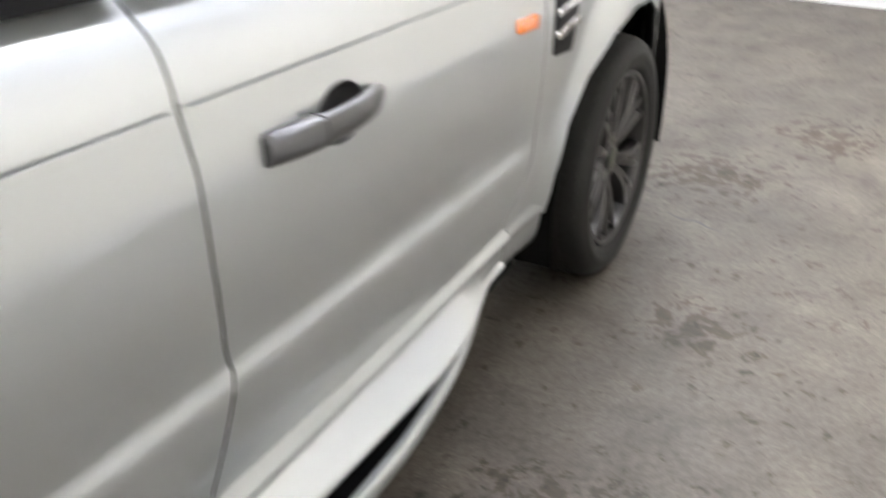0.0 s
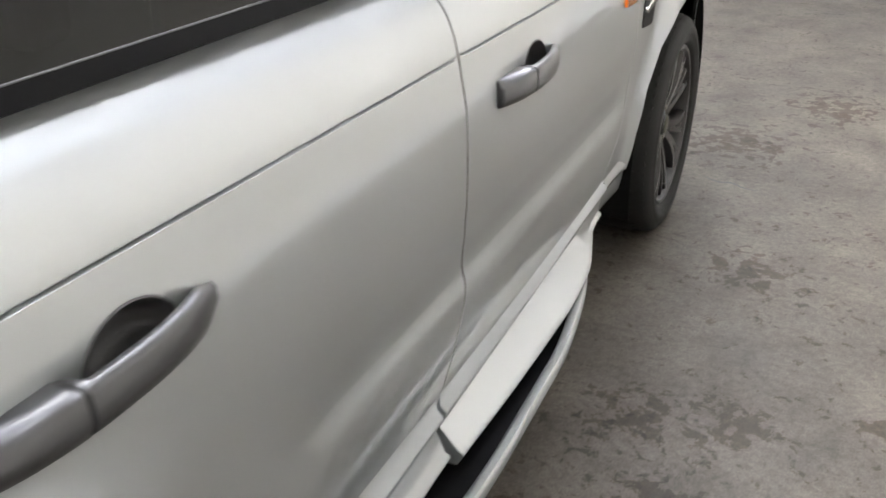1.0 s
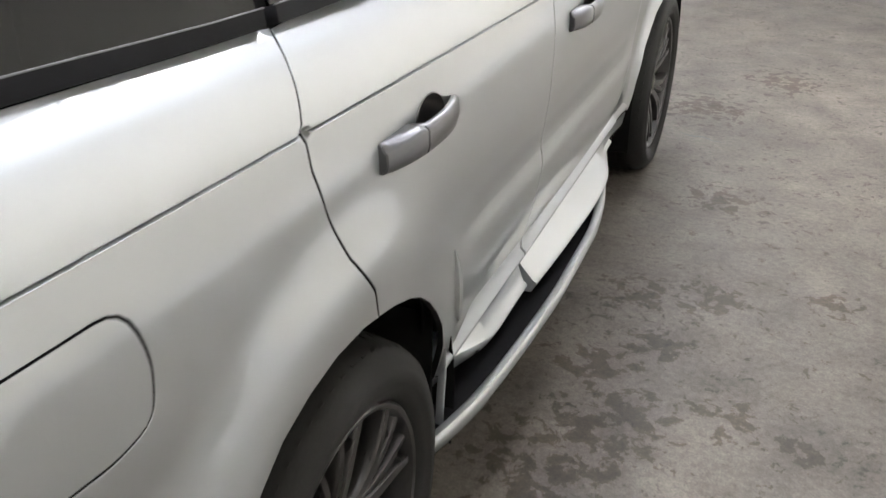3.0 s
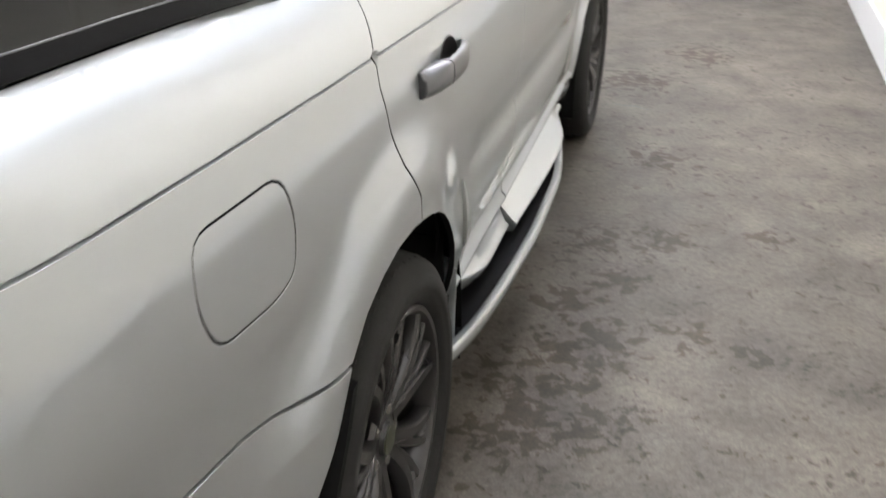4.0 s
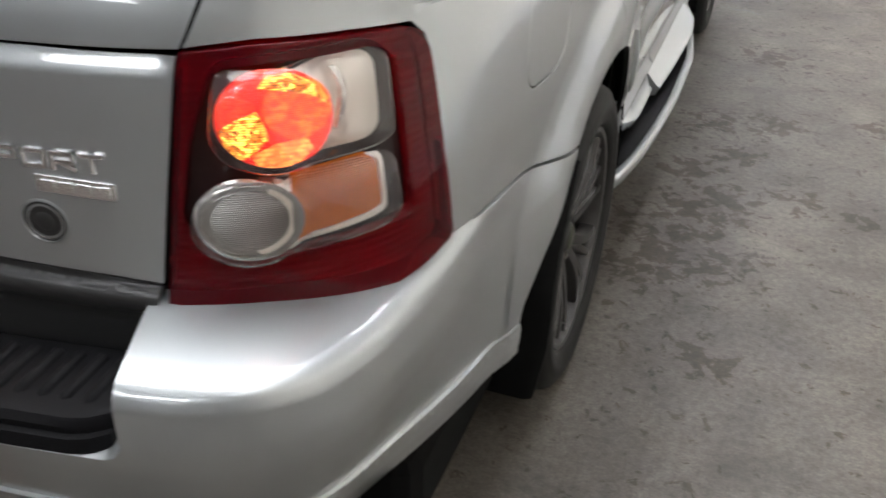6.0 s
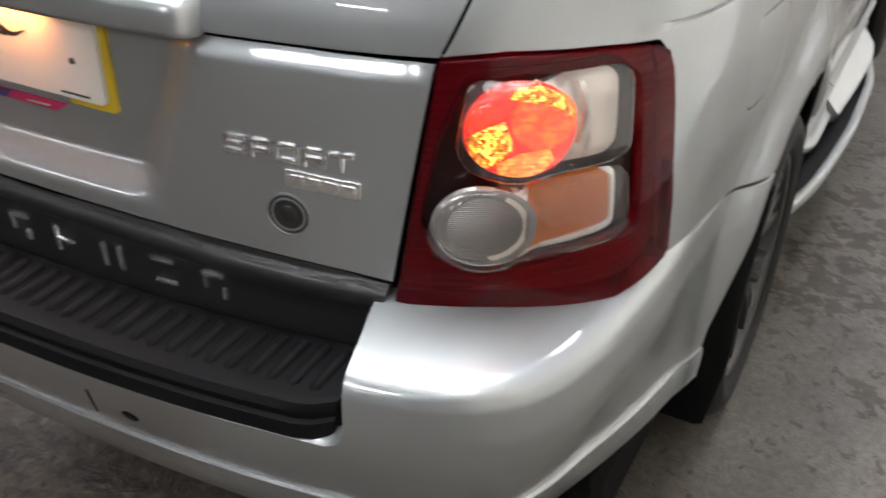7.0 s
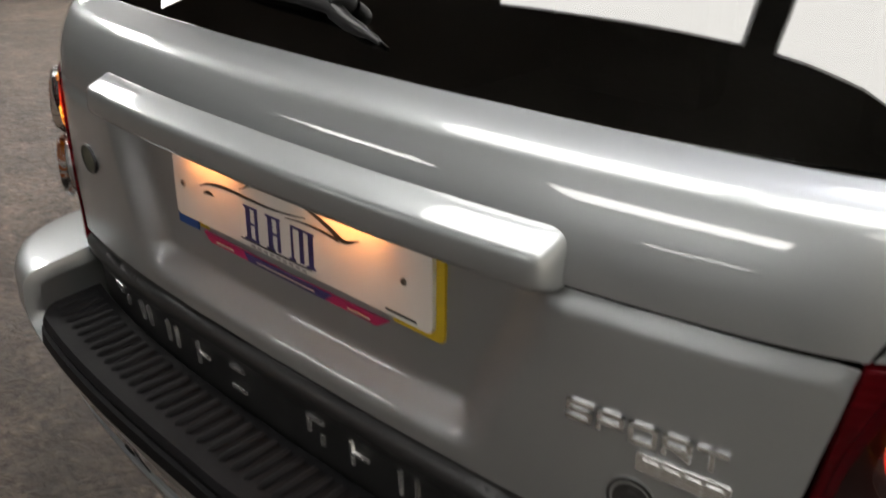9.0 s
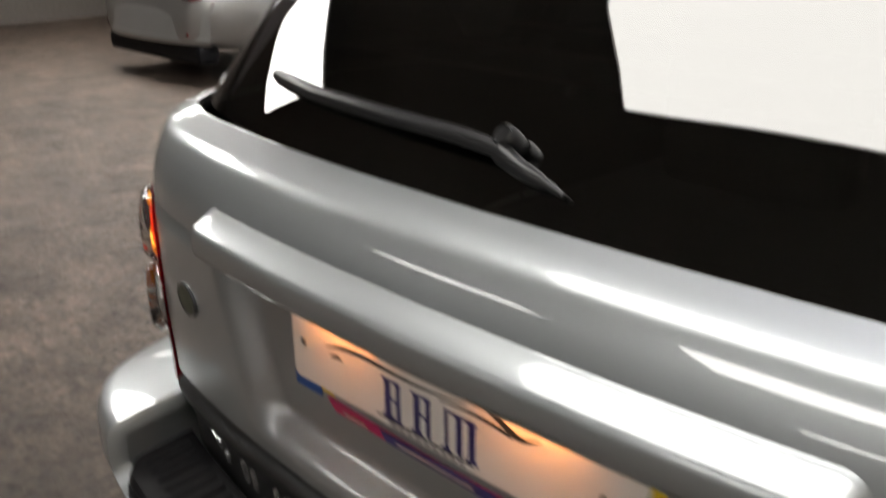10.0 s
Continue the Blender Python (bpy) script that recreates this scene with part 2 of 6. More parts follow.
LIT_GOLD = ribbed("lit_gold_lamp_optics", (0.2, 0.08, 0.01), (1.0, 0.22, 0.010), 1.8, 110, sparkle=0.75, hot=(1.0, 0.56, 0.08), rib_low=0.35)
LIT_PALE = ribbed("lit_orange_lamp_optics", (0.2, 0.06, 0.02), (1.0, 0.17, 0.03), 1.8, 60, sparkle=0.12, hot=(1.0, 0.34, 0.06), rib_low=0.85)
CLEAR_OPTIC = material("clear_lamp_optics", (0.60, 0.59, 0.57), 0.14, 0.70, coat=1.0, scale=90, vary=0.12, coarse=30)
REFLECTOR = ribbed("lamp_back_reflector", (0.55, 0.5, 0.5), (1, 0.9, 0.85), 0.0, 30, rough=0.3, metal=0.5)
LAMP_GREY = ribbed("clear_lamp_bowl", (0.30, 0.295, 0.28), (1, 0.9, 0.85), 0.01, 120, rough=0.25, metal=0.5, relief=0.8)
PLATE_WHITE = material("plate_acrylic", (0.78, 0.77, 0.74), 0.22, coat=0.6, vary=0.02)
PLATE_YELLOW = material("yellow_plate_surround", (0.62, 0.42, 0.02), 0.35, vary=0.05)
PLATE_MAGENTA = material("magenta_print", (0.42, 0.02, 0.11), 0.35, vary=0.04)
PLATE_NAVY = material("navy_print", (0.035, 0.03, 0.14), 0.4, vary=0.04)
PLATE_BLUE = material("blue_print", (0.02, 0.09, 0.33), 0.4, vary=0.04)
INK = material("black_print", (0.02, 0.02, 0.02), 0.4, vary=0.05)
GREY_INK = material("pale_grey_print", (0.34, 0.33, 0.33), 0.4, vary=0.05)
ORANGE = material("orange_indicator_lens", (0.75, 0.19, 0.02), 0.2, coat=1.0, vary=0.05)
BADGE_GREEN = material("dark_green_enamel", (0.045, 0.05, 0.03), 0.5, 0.2, coat=0.15, vary=0.3, coarse=60)
SEAT = material("dark_cabin_cloth", (0.09, 0.085, 0.08), 0.85, bump=0.2, vary=0.2)
CONCRETE = concrete("worn_concrete", (0.122, 0.106, 0.088), (0.072, 0.063, 0.053), pits=0.10, stains=STAINS)
TARMAC = concrete("dark_rough_floor", (0.140, 0.102, 0.080), (0.062, 0.045, 0.035), 1.0, 0.7, 0.42, grit=True)
WALL_WHITE = material("white_wall_paint", (0.80, 0.80, 0.78), 0.6, bump=0.08, scale=60, vary=0.03, coarse=1.5)
WALL_CREAM = material("cream_wall_paint", (0.87, 0.82, 0.72), 0.6, bump=0.08, scale=60, vary=0.04, coarse=1.2)
WALL_DARK = material("dark_brown_wall", (0.11, 0.095, 0.085), 0.8, bump=0.3, scale=20, vary=0.2, coarse=1.0)
SKIRT_WHITE = material("white_gloss_paint", (0.80, 0.80, 0.81), 0.35, vary=0.03, coarse=2)
CEILING = material("painted_ceiling", (0.80, 0.82, 0.93), 0.8, bump=0.1, vary=0.06, coarse=0.8)
TUBES = {k: material("lit_diffuser", (0.9, 0.9, 0.9), 0.4, emit=(0.94, 0.965, 1.0), strength=k) for k in sorted({v for row in LIGHTS for v in row[5:] if v})}
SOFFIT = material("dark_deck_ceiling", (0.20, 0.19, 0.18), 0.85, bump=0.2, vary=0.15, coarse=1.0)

# ---- building helpers ----
from mathutils.geometry import delaunay_2d_cdt


def solid(verts, faces, smooth=True):
    me = bpy.data.meshes.new("mesh")
    me.from_pydata([tuple(map(float, v)) for v in verts], [], [tuple(map(int, f)) for f in faces])
    me.validate()
    if smooth:
        me.polygons.foreach_set("use_smooth", [True] * len(me.polygons))
    me.update()
    return me


def part(name, mesh, mat, parent=None, label=""):
    """One mesh object under a thing or a part."""
    if isinstance(mesh, bmesh.types.BMesh):
        me = bpy.data.meshes.new(name)
        mesh.to_mesh(me)
        mesh.free()
        mesh = me
    mesh.name = name
    if not mesh.materials:
        mesh.materials.append(mat)
    ob = new(name, mesh)
    if parent:
        ob.parent = parent
    if label:
        ob["label"] = label
    return ob


def thing(name, label, category, at=(0, 0, 0), group=""):
    ob = new(name)
    ob.location = at
    return tagged(ob, label, category, group)


def merge(pieces):
    """Several (verts, faces) as one."""
    verts, faces = [], []
    for v, f in pieces:
        n = len(verts)
        verts += [tuple(p) for p in v]
        faces += [tuple(i + n for i in face) for face in f]
    return verts, faces


def box(x0, x1, y0, y1, z0, z1, bevel=0.0):
    bm = bmesh.new()
    bmesh.ops.create_cube(bm, size=1, matrix=Matrix.LocRotScale(((x0 + x1) / 2, (y0 + y1) / 2, (z0 + z1) / 2), None, (x1 - x0, y1 - y0, z1 - z0)))
    if bevel:
        bmesh.ops.bevel(bm, geom=bm.edges[:], offset=bevel, segments=2, affect="EDGES", profile=0.5)
    return bm


def resample(points, step, closed=True):
    p = np.array(points, float)
    if closed:
        p = np.vstack([p, p[:1]])
    out = []
    for a, b in zip(p, p[1:]):
        n = max(1, int(np.ceil(np.linalg.norm(b - a) / step)))
        out += [a + (b - a) * k / n for k in range(n)]
    if not closed:
        out.append(p[-1])
    return np.array(out)


def fillet(points, r, n=5):
    """A polygon with its corners rounded."""
    p = np.array(points, float)
    out = []
    for i in range(len(p)):
        a, b, c = p[i - 1], p[i], p[(i + 1) % len(p)]
        da, dc = a - b, c - b
        la, lc = np.linalg.norm(da), np.linalg.norm(dc)
        k = min(r, 0.45 * la, 0.45 * lc)
        s, e = b + da / la * k, b + dc / lc * k
        out += [(1 - t) ** 2 * s + 2 * t * (1 - t) * b + t * t * e for t in np.linspace(0, 1, n)]
    return np.array(out)


def inside(poly, q):
    x, y = q[:, 0], q[:, 1]
    hit = np.zeros(len(q), bool)
    for (x0, y0), (x1, y1) in zip(poly, np.roll(poly, -1, 0)):
        if y0 != y1:
            hit ^= ((y0 > y) != (y1 > y)) & (x < (x1 - x0) * (y - y0) / (y1 - y0) + x0)
    return hit


def outward(poly):
    """Unit vectors out of a closed polygon."""
    t = np.roll(poly, -1, 0) - np.roll(poly, 1, 0)
    t /= np.maximum(np.linalg.norm(t, axis=1), 1e-9)[:, None]
    area = np.sum(poly[:, 0] * np.roll(poly[:, 1], -1) - poly[:, 1] * np.roll(poly[:, 0], -1))
    return np.stack([t[:, 1], -t[:, 0]], 1) * np.sign(area)


def normals(skin, u, z, lift=0.0):
    e = 1e-3
    n = np.cross(skin(u + e, z, lift) - skin(u - e, z, lift), skin(u, z + e, lift) - skin(u, z - e, lift))
    return n / np.maximum(np.linalg.norm(n, axis=1), 1e-12)[:, None]


def panel(skin, outline, side=1, gap=0.0033, lift=0.0, depth=0.014, du=0.035, dz=0.016, holes=(), lines=(), edge=0.014, extra=None, seal=None):
    """A sheet of the skin within an outline of (length, height), with rolled edges; side -1 mirrors it to the other flank."""
    rim = resample(outline, edge)
    rim = rim - outward(rim) * gap
    loops = [rim] + [resample(h, edge * 0.7) for h in holes]
    lo, hi = rim.min(0), rim.max(0)
    g = np.stack(np.meshgrid(np.arange(lo[0], hi[0], du), np.arange(lo[1], hi[1], dz)), -1).reshape(-1, 2)
    pts = [g] + [np.array(l, float) for l in lines]
    if extra is not None:
        pts.append(np.array(extra, float))
    inner = np.vstack(pts)
    near = np.full(len(inner), 9.0)
    for loop in loops:
        for k in range(0, len(inner), 4000):
            near[k : k + 4000] = np.minimum(near[k : k + 4000], np.linalg.norm(inner[k : k + 4000, None] - loop[None], axis=2).min(1))
    keep = inside(rim, inner) & (near > 0.0075)
    for l in lines:
        fine = np.array(l, float)
        for k in range(len(g)):
            if keep[k] and np.min(np.abs(fine[:, 0] - g[k, 0]) + np.abs(fine[:, 1] - g[k, 1])) < 0.014:
                keep[k] = False
    for h in loops[1:]:
        keep &= ~inside(h, inner)
    inner = inner[keep]
    rings = []
    for k, loop in enumerate(loops):
        off = outward(loop) * (-0.0045 if k == 0 else 0.0045)
        rings.append(loop + off)
    verts, edges = list(map(tuple, rim)), [(i, (i + 1) % len(rim)) for i in range(len(rim))]
    for loop in loops[1:]:
        n = len(verts)
        verts += list(map(tuple, loop))
        edges += [(n + i, n + (i + 1) % len(loop)) for i in range(len(loop))]
    for ring in rings:
        ok = inside(rim, ring)
        for h in loops[1:]:
            ok &= ~inside(h, ring)
        verts += list(map(tuple, ring[ok]))
    verts += list(map(tuple, inner))
    co, _, tri, *_ = delaunay_2d_cdt([Vector(v) for v in verts], edges, [], 0, 1e-6)
    co = np.array([tuple(c) for c in co])
    tri = np.array([t for t in tri if len(t) == 3])
    mid = co[tri].mean(1)
    ok = inside(rim, mid)
    for h in loops[1:]:
        ok &= ~inside(h, mid)
    tri = tri[ok]
    # rim skirts
    count = {}
    for t in tri:
        for a, b in ((t[0], t[1]), (t[1], t[2]), (t[2], t[0])):
            count[(a, b)] = count.get((a, b), 0) + 1
    border = [(a, b) for a, b in count if (b, a) not in count]
    used = sorted({i for e in border for i in e})
    place, nrm = skin(co[:, 0], co[:, 1], lift), normals(skin, co[:, 0], co[:, 1], lift)
    pos = {i: k for k, i in enumerate(used)}
    n0, n1 = len(co), len(co) + len(used)
    out2 = np.zeros((len(used), 2))
    for a, b in border:
        d = co[b] - co[a]
        d = np.array([d[1], -d[0]]) / max(np.linalg.norm(d), 1e-9)
        out2[pos[a]] += d
        out2[pos[b]] += d
    out2 /= np.maximum(np.linalg.norm(out2, axis=1), 1e-9)[:, None]
    ring_uz = co[used] + out2 * 0.0008
    ring1 = skin(ring_uz[:, 0], ring_uz[:, 1], lift) - nrm[used] * 0.0012
    ring2 = skin(ring_uz[:, 0], ring_uz[:, 1], lift) - nrm[used] * depth
    allv = np.vstack([place, ring1, ring2])
    faces = [tuple(t) for t in tri]
    for a, b in border:
        faces.append((b, a, n0 + pos[a], n0 + pos[b]))
        faces.append((n0 + pos[b], n0 + pos[a], n1 + pos[a], n1 + pos[b]))
    smooth_normals = np.vstack([nrm, np.zeros((2 * len(used), 3))])
    if side < 0:
        allv[:, 0] *= -1
        smooth_normals[:, 0] *= -1
        faces = [f[::-1] for f in faces]
    me = solid(allv, faces)
    if len(me.vertices) == len(smooth_normals):
        me.normals_split_custom_set_from_vertices([tuple(map(float, v)) for v in smooth_normals])
    # second slot blackens the rim skirts, in place of shade between panels
    if seal:
        me.materials.append(seal)
        me.materials.append(GAP_SHADE)
        first = len(tri)
        for k in range(len(border)):
            me.polygons[first + 2 * k + 1].material_index = 1
    return me


def sweep(path, section, close_ends=True, closed_section=True):
    """A section (list of offsets along side and up) carried along a path of (place, side, up)."""
    n, verts, faces = len(section), [], []
    for p, s, u in path:
        p, s, u = (np.array(v, float) for v in (p, s, u))
        verts += [p + s * a + u * b for a, b in section]
    for i in range(len(path) - 1):
        for j in range(n if closed_section else n - 1):
            k = (j + 1) % n
            faces.append((i * n + j, i * n + k, (i + 1) * n + k, (i + 1) * n + j))
    if close_ends and closed_section:
        faces += [tuple(range(n))[::-1], tuple((len(path) - 1) * n + j for j in range(n))]
    return verts, faces


def lathe(profile_points, n=48, axis="x"):
    """Revolve (radius, along) points round the axis."""
    verts, faces, m = [], [], len(profile_points)
    for i in range(n):
        a = 2 * math.pi * i / n
        for r, s in profile_points:
            verts.append((s, r * math.cos(a), r * math.sin(a)) if axis == "x" else (r * math.cos(a), r * math.sin(a), s))
    for i in range(n):
        for j in range(m - 1):
            k = (i + 1) % n
            faces.append((i * m + j, i * m + j + 1, k * m + j + 1, k * m + j))
    return verts, faces


def fix(verts, faces, smooth=True, angle=35):
    """A mesh with outward faces and sharp edges kept sharp."""
    bm = bmesh.new()
    vs = [bm.verts.new(tuple(map(float, v))) for v in verts]
    for f in faces:
        try:
            bm.faces.new([vs[i] for i in f])
        except ValueError:
            pass
    bmesh.ops.remove_doubles(bm, verts=bm.verts[:], dist=1e-5)
    bmesh.ops.recalc_face_normals(bm, faces=bm.faces[:])
    for f in bm.faces:
        f.smooth = smooth
    for e in bm.edges:
        e.smooth = not (len(e.link_faces) == 2 and e.calc_face_angle(0) > radians(angle))
    return bm


# ---- the car's skin: a plan line swept through height profiles ----
def curve(points, n=400):
    """Smooth line through points, sampled evenly by length: lengths and places."""
    p = np.array(points, float)
    p = np.vstack([2 * p[0] - p[1], p, 2 * p[-1] - p[-2]])
    out = []
    for i in range(1, len(p) - 2):
        a, b, c, d = p[i - 1 : i + 3]
        ka, kb, kc = (max(np.linalg.norm(v), 1e-6) ** 0.5 for v in (b - a, c - b, d - c))
        m1 = kb * ((b - a) / ka - (c - a) / (ka + kb)) + (c - b)
        m2 = kb * ((d - c) / kc - (d - b) / (kb + kc)) + (c - b)
        for t in np.linspace(0, 1, 24, endpoint=False):
            out.append((2 * t**3 - 3 * t**2 + 1) * b + (t**3 - 2 * t**2 + t) * m1 + (3 * t**2 - 2 * t**3) * c + (t**3 - t**2) * m2)
    out = np.array(out + [p[-2]])
    s = np.r_[0, np.cumsum(np.linalg.norm(np.diff(out, axis=0), axis=1))]
    u = np.linspace(0, s[-1], n)
    return u, np.stack([np.interp(u, s, out[:, k]) for k in range(out.shape[1])], 1)


def profile(points):
    """Smooth function of one number through (number, value) points."""
    points = sorted(points)
    x, v = (np.array(c, float) for c in zip(*points))
    d = np.diff(v) / np.diff(x)
    m = np.r_[d[0], [0 if a * b <= 0 else 2 * a * b / (a + b) for a, b in zip(d, d[1:])], d[-1]]

    def at(q):
        q = np.clip(q, x[0], x[-1])
        i = np.clip(np.searchsorted(x, q) - 1, 0, len(x) - 2)
        h = x[i + 1] - x[i]
        t = (q - x[i]) / h
        return (2*t**3 - 3*t**2 + 1) * v[i] + (t**3 - 2*t**2 + t) * h * m[i] + (3*t**2 - 2*t**3) * v[i + 1] + (t**3 - t**2) * h * m[i + 1]

    return at


def ease(a, b, q):
    t = np.clip((q - a) / (b - a), 0, 1)
    return t * t * (3 - 2 * t)


class Skin:
    def __init__(self, plan, offset):
        self.u, self.p = curve(plan)
        t = np.gradient(self.p, self.u, axis=0)
        t /= np.linalg.norm(t, axis=1)[:, None]
        self.n = np.stack([t[:, 1], -t[:, 0]], 1)
        self.n[:, 0] -= self.n[0, 0] * np.clip(1 - self.u / 0.3, 0, 1)
        self.offset = offset

    def base(self, u):
        return (np.stack([np.interp(u, self.u, self.p[:, k]) for k in (0, 1)], -1), np.stack([np.interp(u, self.u, self.n[:, k]) for k in (0, 1)], -1))

    def __call__(self, u, z, lift=0.0):
        u, z = np.asarray(u, float), np.asarray(z, float)
        p, n = self.base(u)
        xy = p + n * (self.offset(u, z, p[..., 1]) + lift)[..., None]
        return np.concatenate([xy, np.broadcast_to(z, xy.shape[:-1])[..., None]], -1)

    def at_y(self, y):
        """Length along the plan at which the flank has this y."""
        k = np.argmax(self.p[:, 0] > 0.87)
        return np.interp(y, self.p[k:, 1], self.u[k:])

    def at_x(self, x):
        """Length along the plan at which the tail has this x."""
        k = np.argmax(self.p[:, 0])
        return np.interp(x, self.p[: k // 2, 0], self.u[: k // 2])


AXLE_R, AXLE_F, HUB_Z = 0.065, 2.835, 0.364
BODY_PLAN = [(0, -1.132), (0.25, -1.126), (0.45, -1.108), (0.61, -1.077), (0.72, -1.030), (0.80, -0.972), (0.855, -0.905), (0.888, -0.835), (0.908, -0.75), (0.92, -0.6),
             (0.929, -0.3), (0.935, 0.2), (0.938, 0.8), (0.938, 1.5), (0.933, 2.2), (0.925, 2.7), (0.90, 3.1), (0.83, 3.42), (0.70, 3.58), (0.4, 3.68), (0, 3.71)]
BUMPER_PLAN = [(0, -1.255), (0.3, -1.245), (0.5, -1.226), (0.645, -1.199), (0.755, -1.162), (0.840, -1.098), (0.892, -1.005), (0.918, -0.90), (0.932, -0.78), (0.942, -0.6), (0.955, -0.4), (0.962, -0.15)]
flank = profile([(0.60, -0.30), (0.45, -0.235), (0.30, -0.158), (0.15, -0.092), (0.115, -0.072), (0.10, -0.056), (0.075, -0.032), (0.045, -0.014), (0.015, -0.003), (0, 0), (-0.03, 0.003), (-0.1, 0.009),
                 (-0.2, 0.006), (-0.3, -0.005), (-0.36, -0.010), (-0.45, -0.014), (-0.52, -0.020), (-0.6, -0.033), (-0.7, -0.06), (-0.8, -0.09)])
tail = profile([(1.74, -0.50), (1.5, -0.285), (1.34, -0.145), (1.30, -0.118), (1.287, -0.100), (1.284, -0.088), (1.2805, -0.072), (1.276, -0.0555), (1.2705, -0.042), (1.262, -0.032), (1.252, -0.0255), (1.235, -0.0170), (1.21, -0.0080), (1.185, -0.0025), (1.16, 0.0), (1.1, 0.003), (1.0, 0.003), (0.87, 0), (0.8, 0.0), (0.4, -0.02)])
swage = profile([(-0.24, 0), (-0.30, -0.0012), (-0.366, -0.006), (-0.372, -0.006), (-0.41, 0.0028), (-0.426, 0.0042), (-0.45, 0.0036), (-0.56, 0)])


def crease_z(y):
    return 1.137 - 0.043 * np.clip(y, -0.9, 2.4)


def flare(y, z):
    """How far the wheel arches stand out of the flank."""
    out = 0
    for c in (AXLE_R, AXLE_F):
        r = np.hypot(y - c, z - 0.385)
        out = out + 0.032 * (1 - ease(0.47, 0.64, r)) * (1 - 0.6 * ease(0.1, 0.4, y - AXLE_R) * ease(0, 0.5, AXLE_F - 1 - y))
    return out


def plate_recess(u, z):
    """The pressed-in bay round the number plate."""
    half = 0.345 + 0.07 * ease(0.93, 1.15, z)
    return -0.034 * (1 - ease(half - 0.055, half + 0.02, u)) * ease(0.915, 0.968, z) * (1 - ease(1.17, 1.2, z))


def body_offset(u, z, y):
    zeta = z - crease_z(y)
    side = flank(zeta) + flare(y, z) + swage(zeta) * ease(0.52, 0.72, y) * (1 - ease(2.05, 2.2, y)) - 0.007 * (1 - ease(0.0007, 0.0020, np.abs(zeta))) * ease(-0.93, -0.88, y)
    back = tail(z) + plate_recess(u, z) - 0.008 * ease(1.128, 1.156, z) * (z < 1.155) * (1 - ease(0.68, 0.705, u))
    w = ease(0.86, 1.16, u)
    corner = 0.007 * ease(1.18, 1.23, z) * ease(0.74, 0.86, u) * (1 - ease(0.98, 1.2, u)) * (1 - ease(1.24, 1.285, z))
    full = 0.009 * ease(0.54, 0.74, u) * (1 - ease(0.93, 1.28, u))
    return back * (1 - w) + side * w + corner + full


bump_tail = profile([(0.87, -0.19), (0.854, -0.135), (0.842, -0.082), (0.831, -0.040), (0.823, -0.017), (0.812, -0.005), (0.795, 0), (0.755, 0.001), (0.715, -0.006), (0.66, -0.026), (0.60, -0.052), (0.55, -0.074), (0.50, -0.095), (0.45, -0.12), (0.40, -0.15)])
bump_low = profile([(0.78, 0.0), (0.74, 0.0), (0.70, -0.001), (0.65, -0.0025), (0.60, -0.0045), (0.55, -0.0065), (0.50, -0.008), (0.45, -0.010), (0.40, -0.013)])
body = Skin(BODY_PLAN, body_offset)


def lip_z(y):
    """Height of the bumper's lower lip along its way round the corner."""
    return 0.553 - 0.008 * ease(-1.15, -0.9, y) - 0.045 * ease(-0.95, -0.55, y) - 0.055 * ease(-0.60, -0.44, y)


def bumper_offset(u, z, y):
    w = ease(0.80, 1.50, u)
    k = np.argmax(body.p[:, 0] > 0.74)
    yy = -0.96 + 0.045 * np.logaddexp(0, (y + 0.96) / 0.045)
    x = np.interp(yy, body.p[k:, 1], body.p[k:, 0]) + flank(np.maximum(z, 0.76) - crease_z(y)) + flare(y, np.maximum(z, 0.70))
    xb = np.interp(yy, *BUMPER_LINE)
    full = 0.010 * ease(0.56, 0.80, u) * (1 - ease(0.98, 1.35, u))
    return bump_tail(z) * (1 - w) + (x - xb + bump_low(z)) * w + full


def lip_offset(u, z, y):
    d = lip_z(y) - z
    return bumper_offset(u, z, y) + 0.009 - 0.003 * ease(-0.66, -0.48, y) - 0.002 * (1 - ease(-0.004, 0.004, d)) - 0.05 * np.maximum(d - 0.03, 0)


_, line = curve(BUMPER_PLAN)
BUMPER_LINE = (line[200:, 1], line[200:, 0])
bumper, lip_skin = Skin(BUMPER_PLAN, bumper_offset), Skin(BUMPER_PLAN, lip_offset)


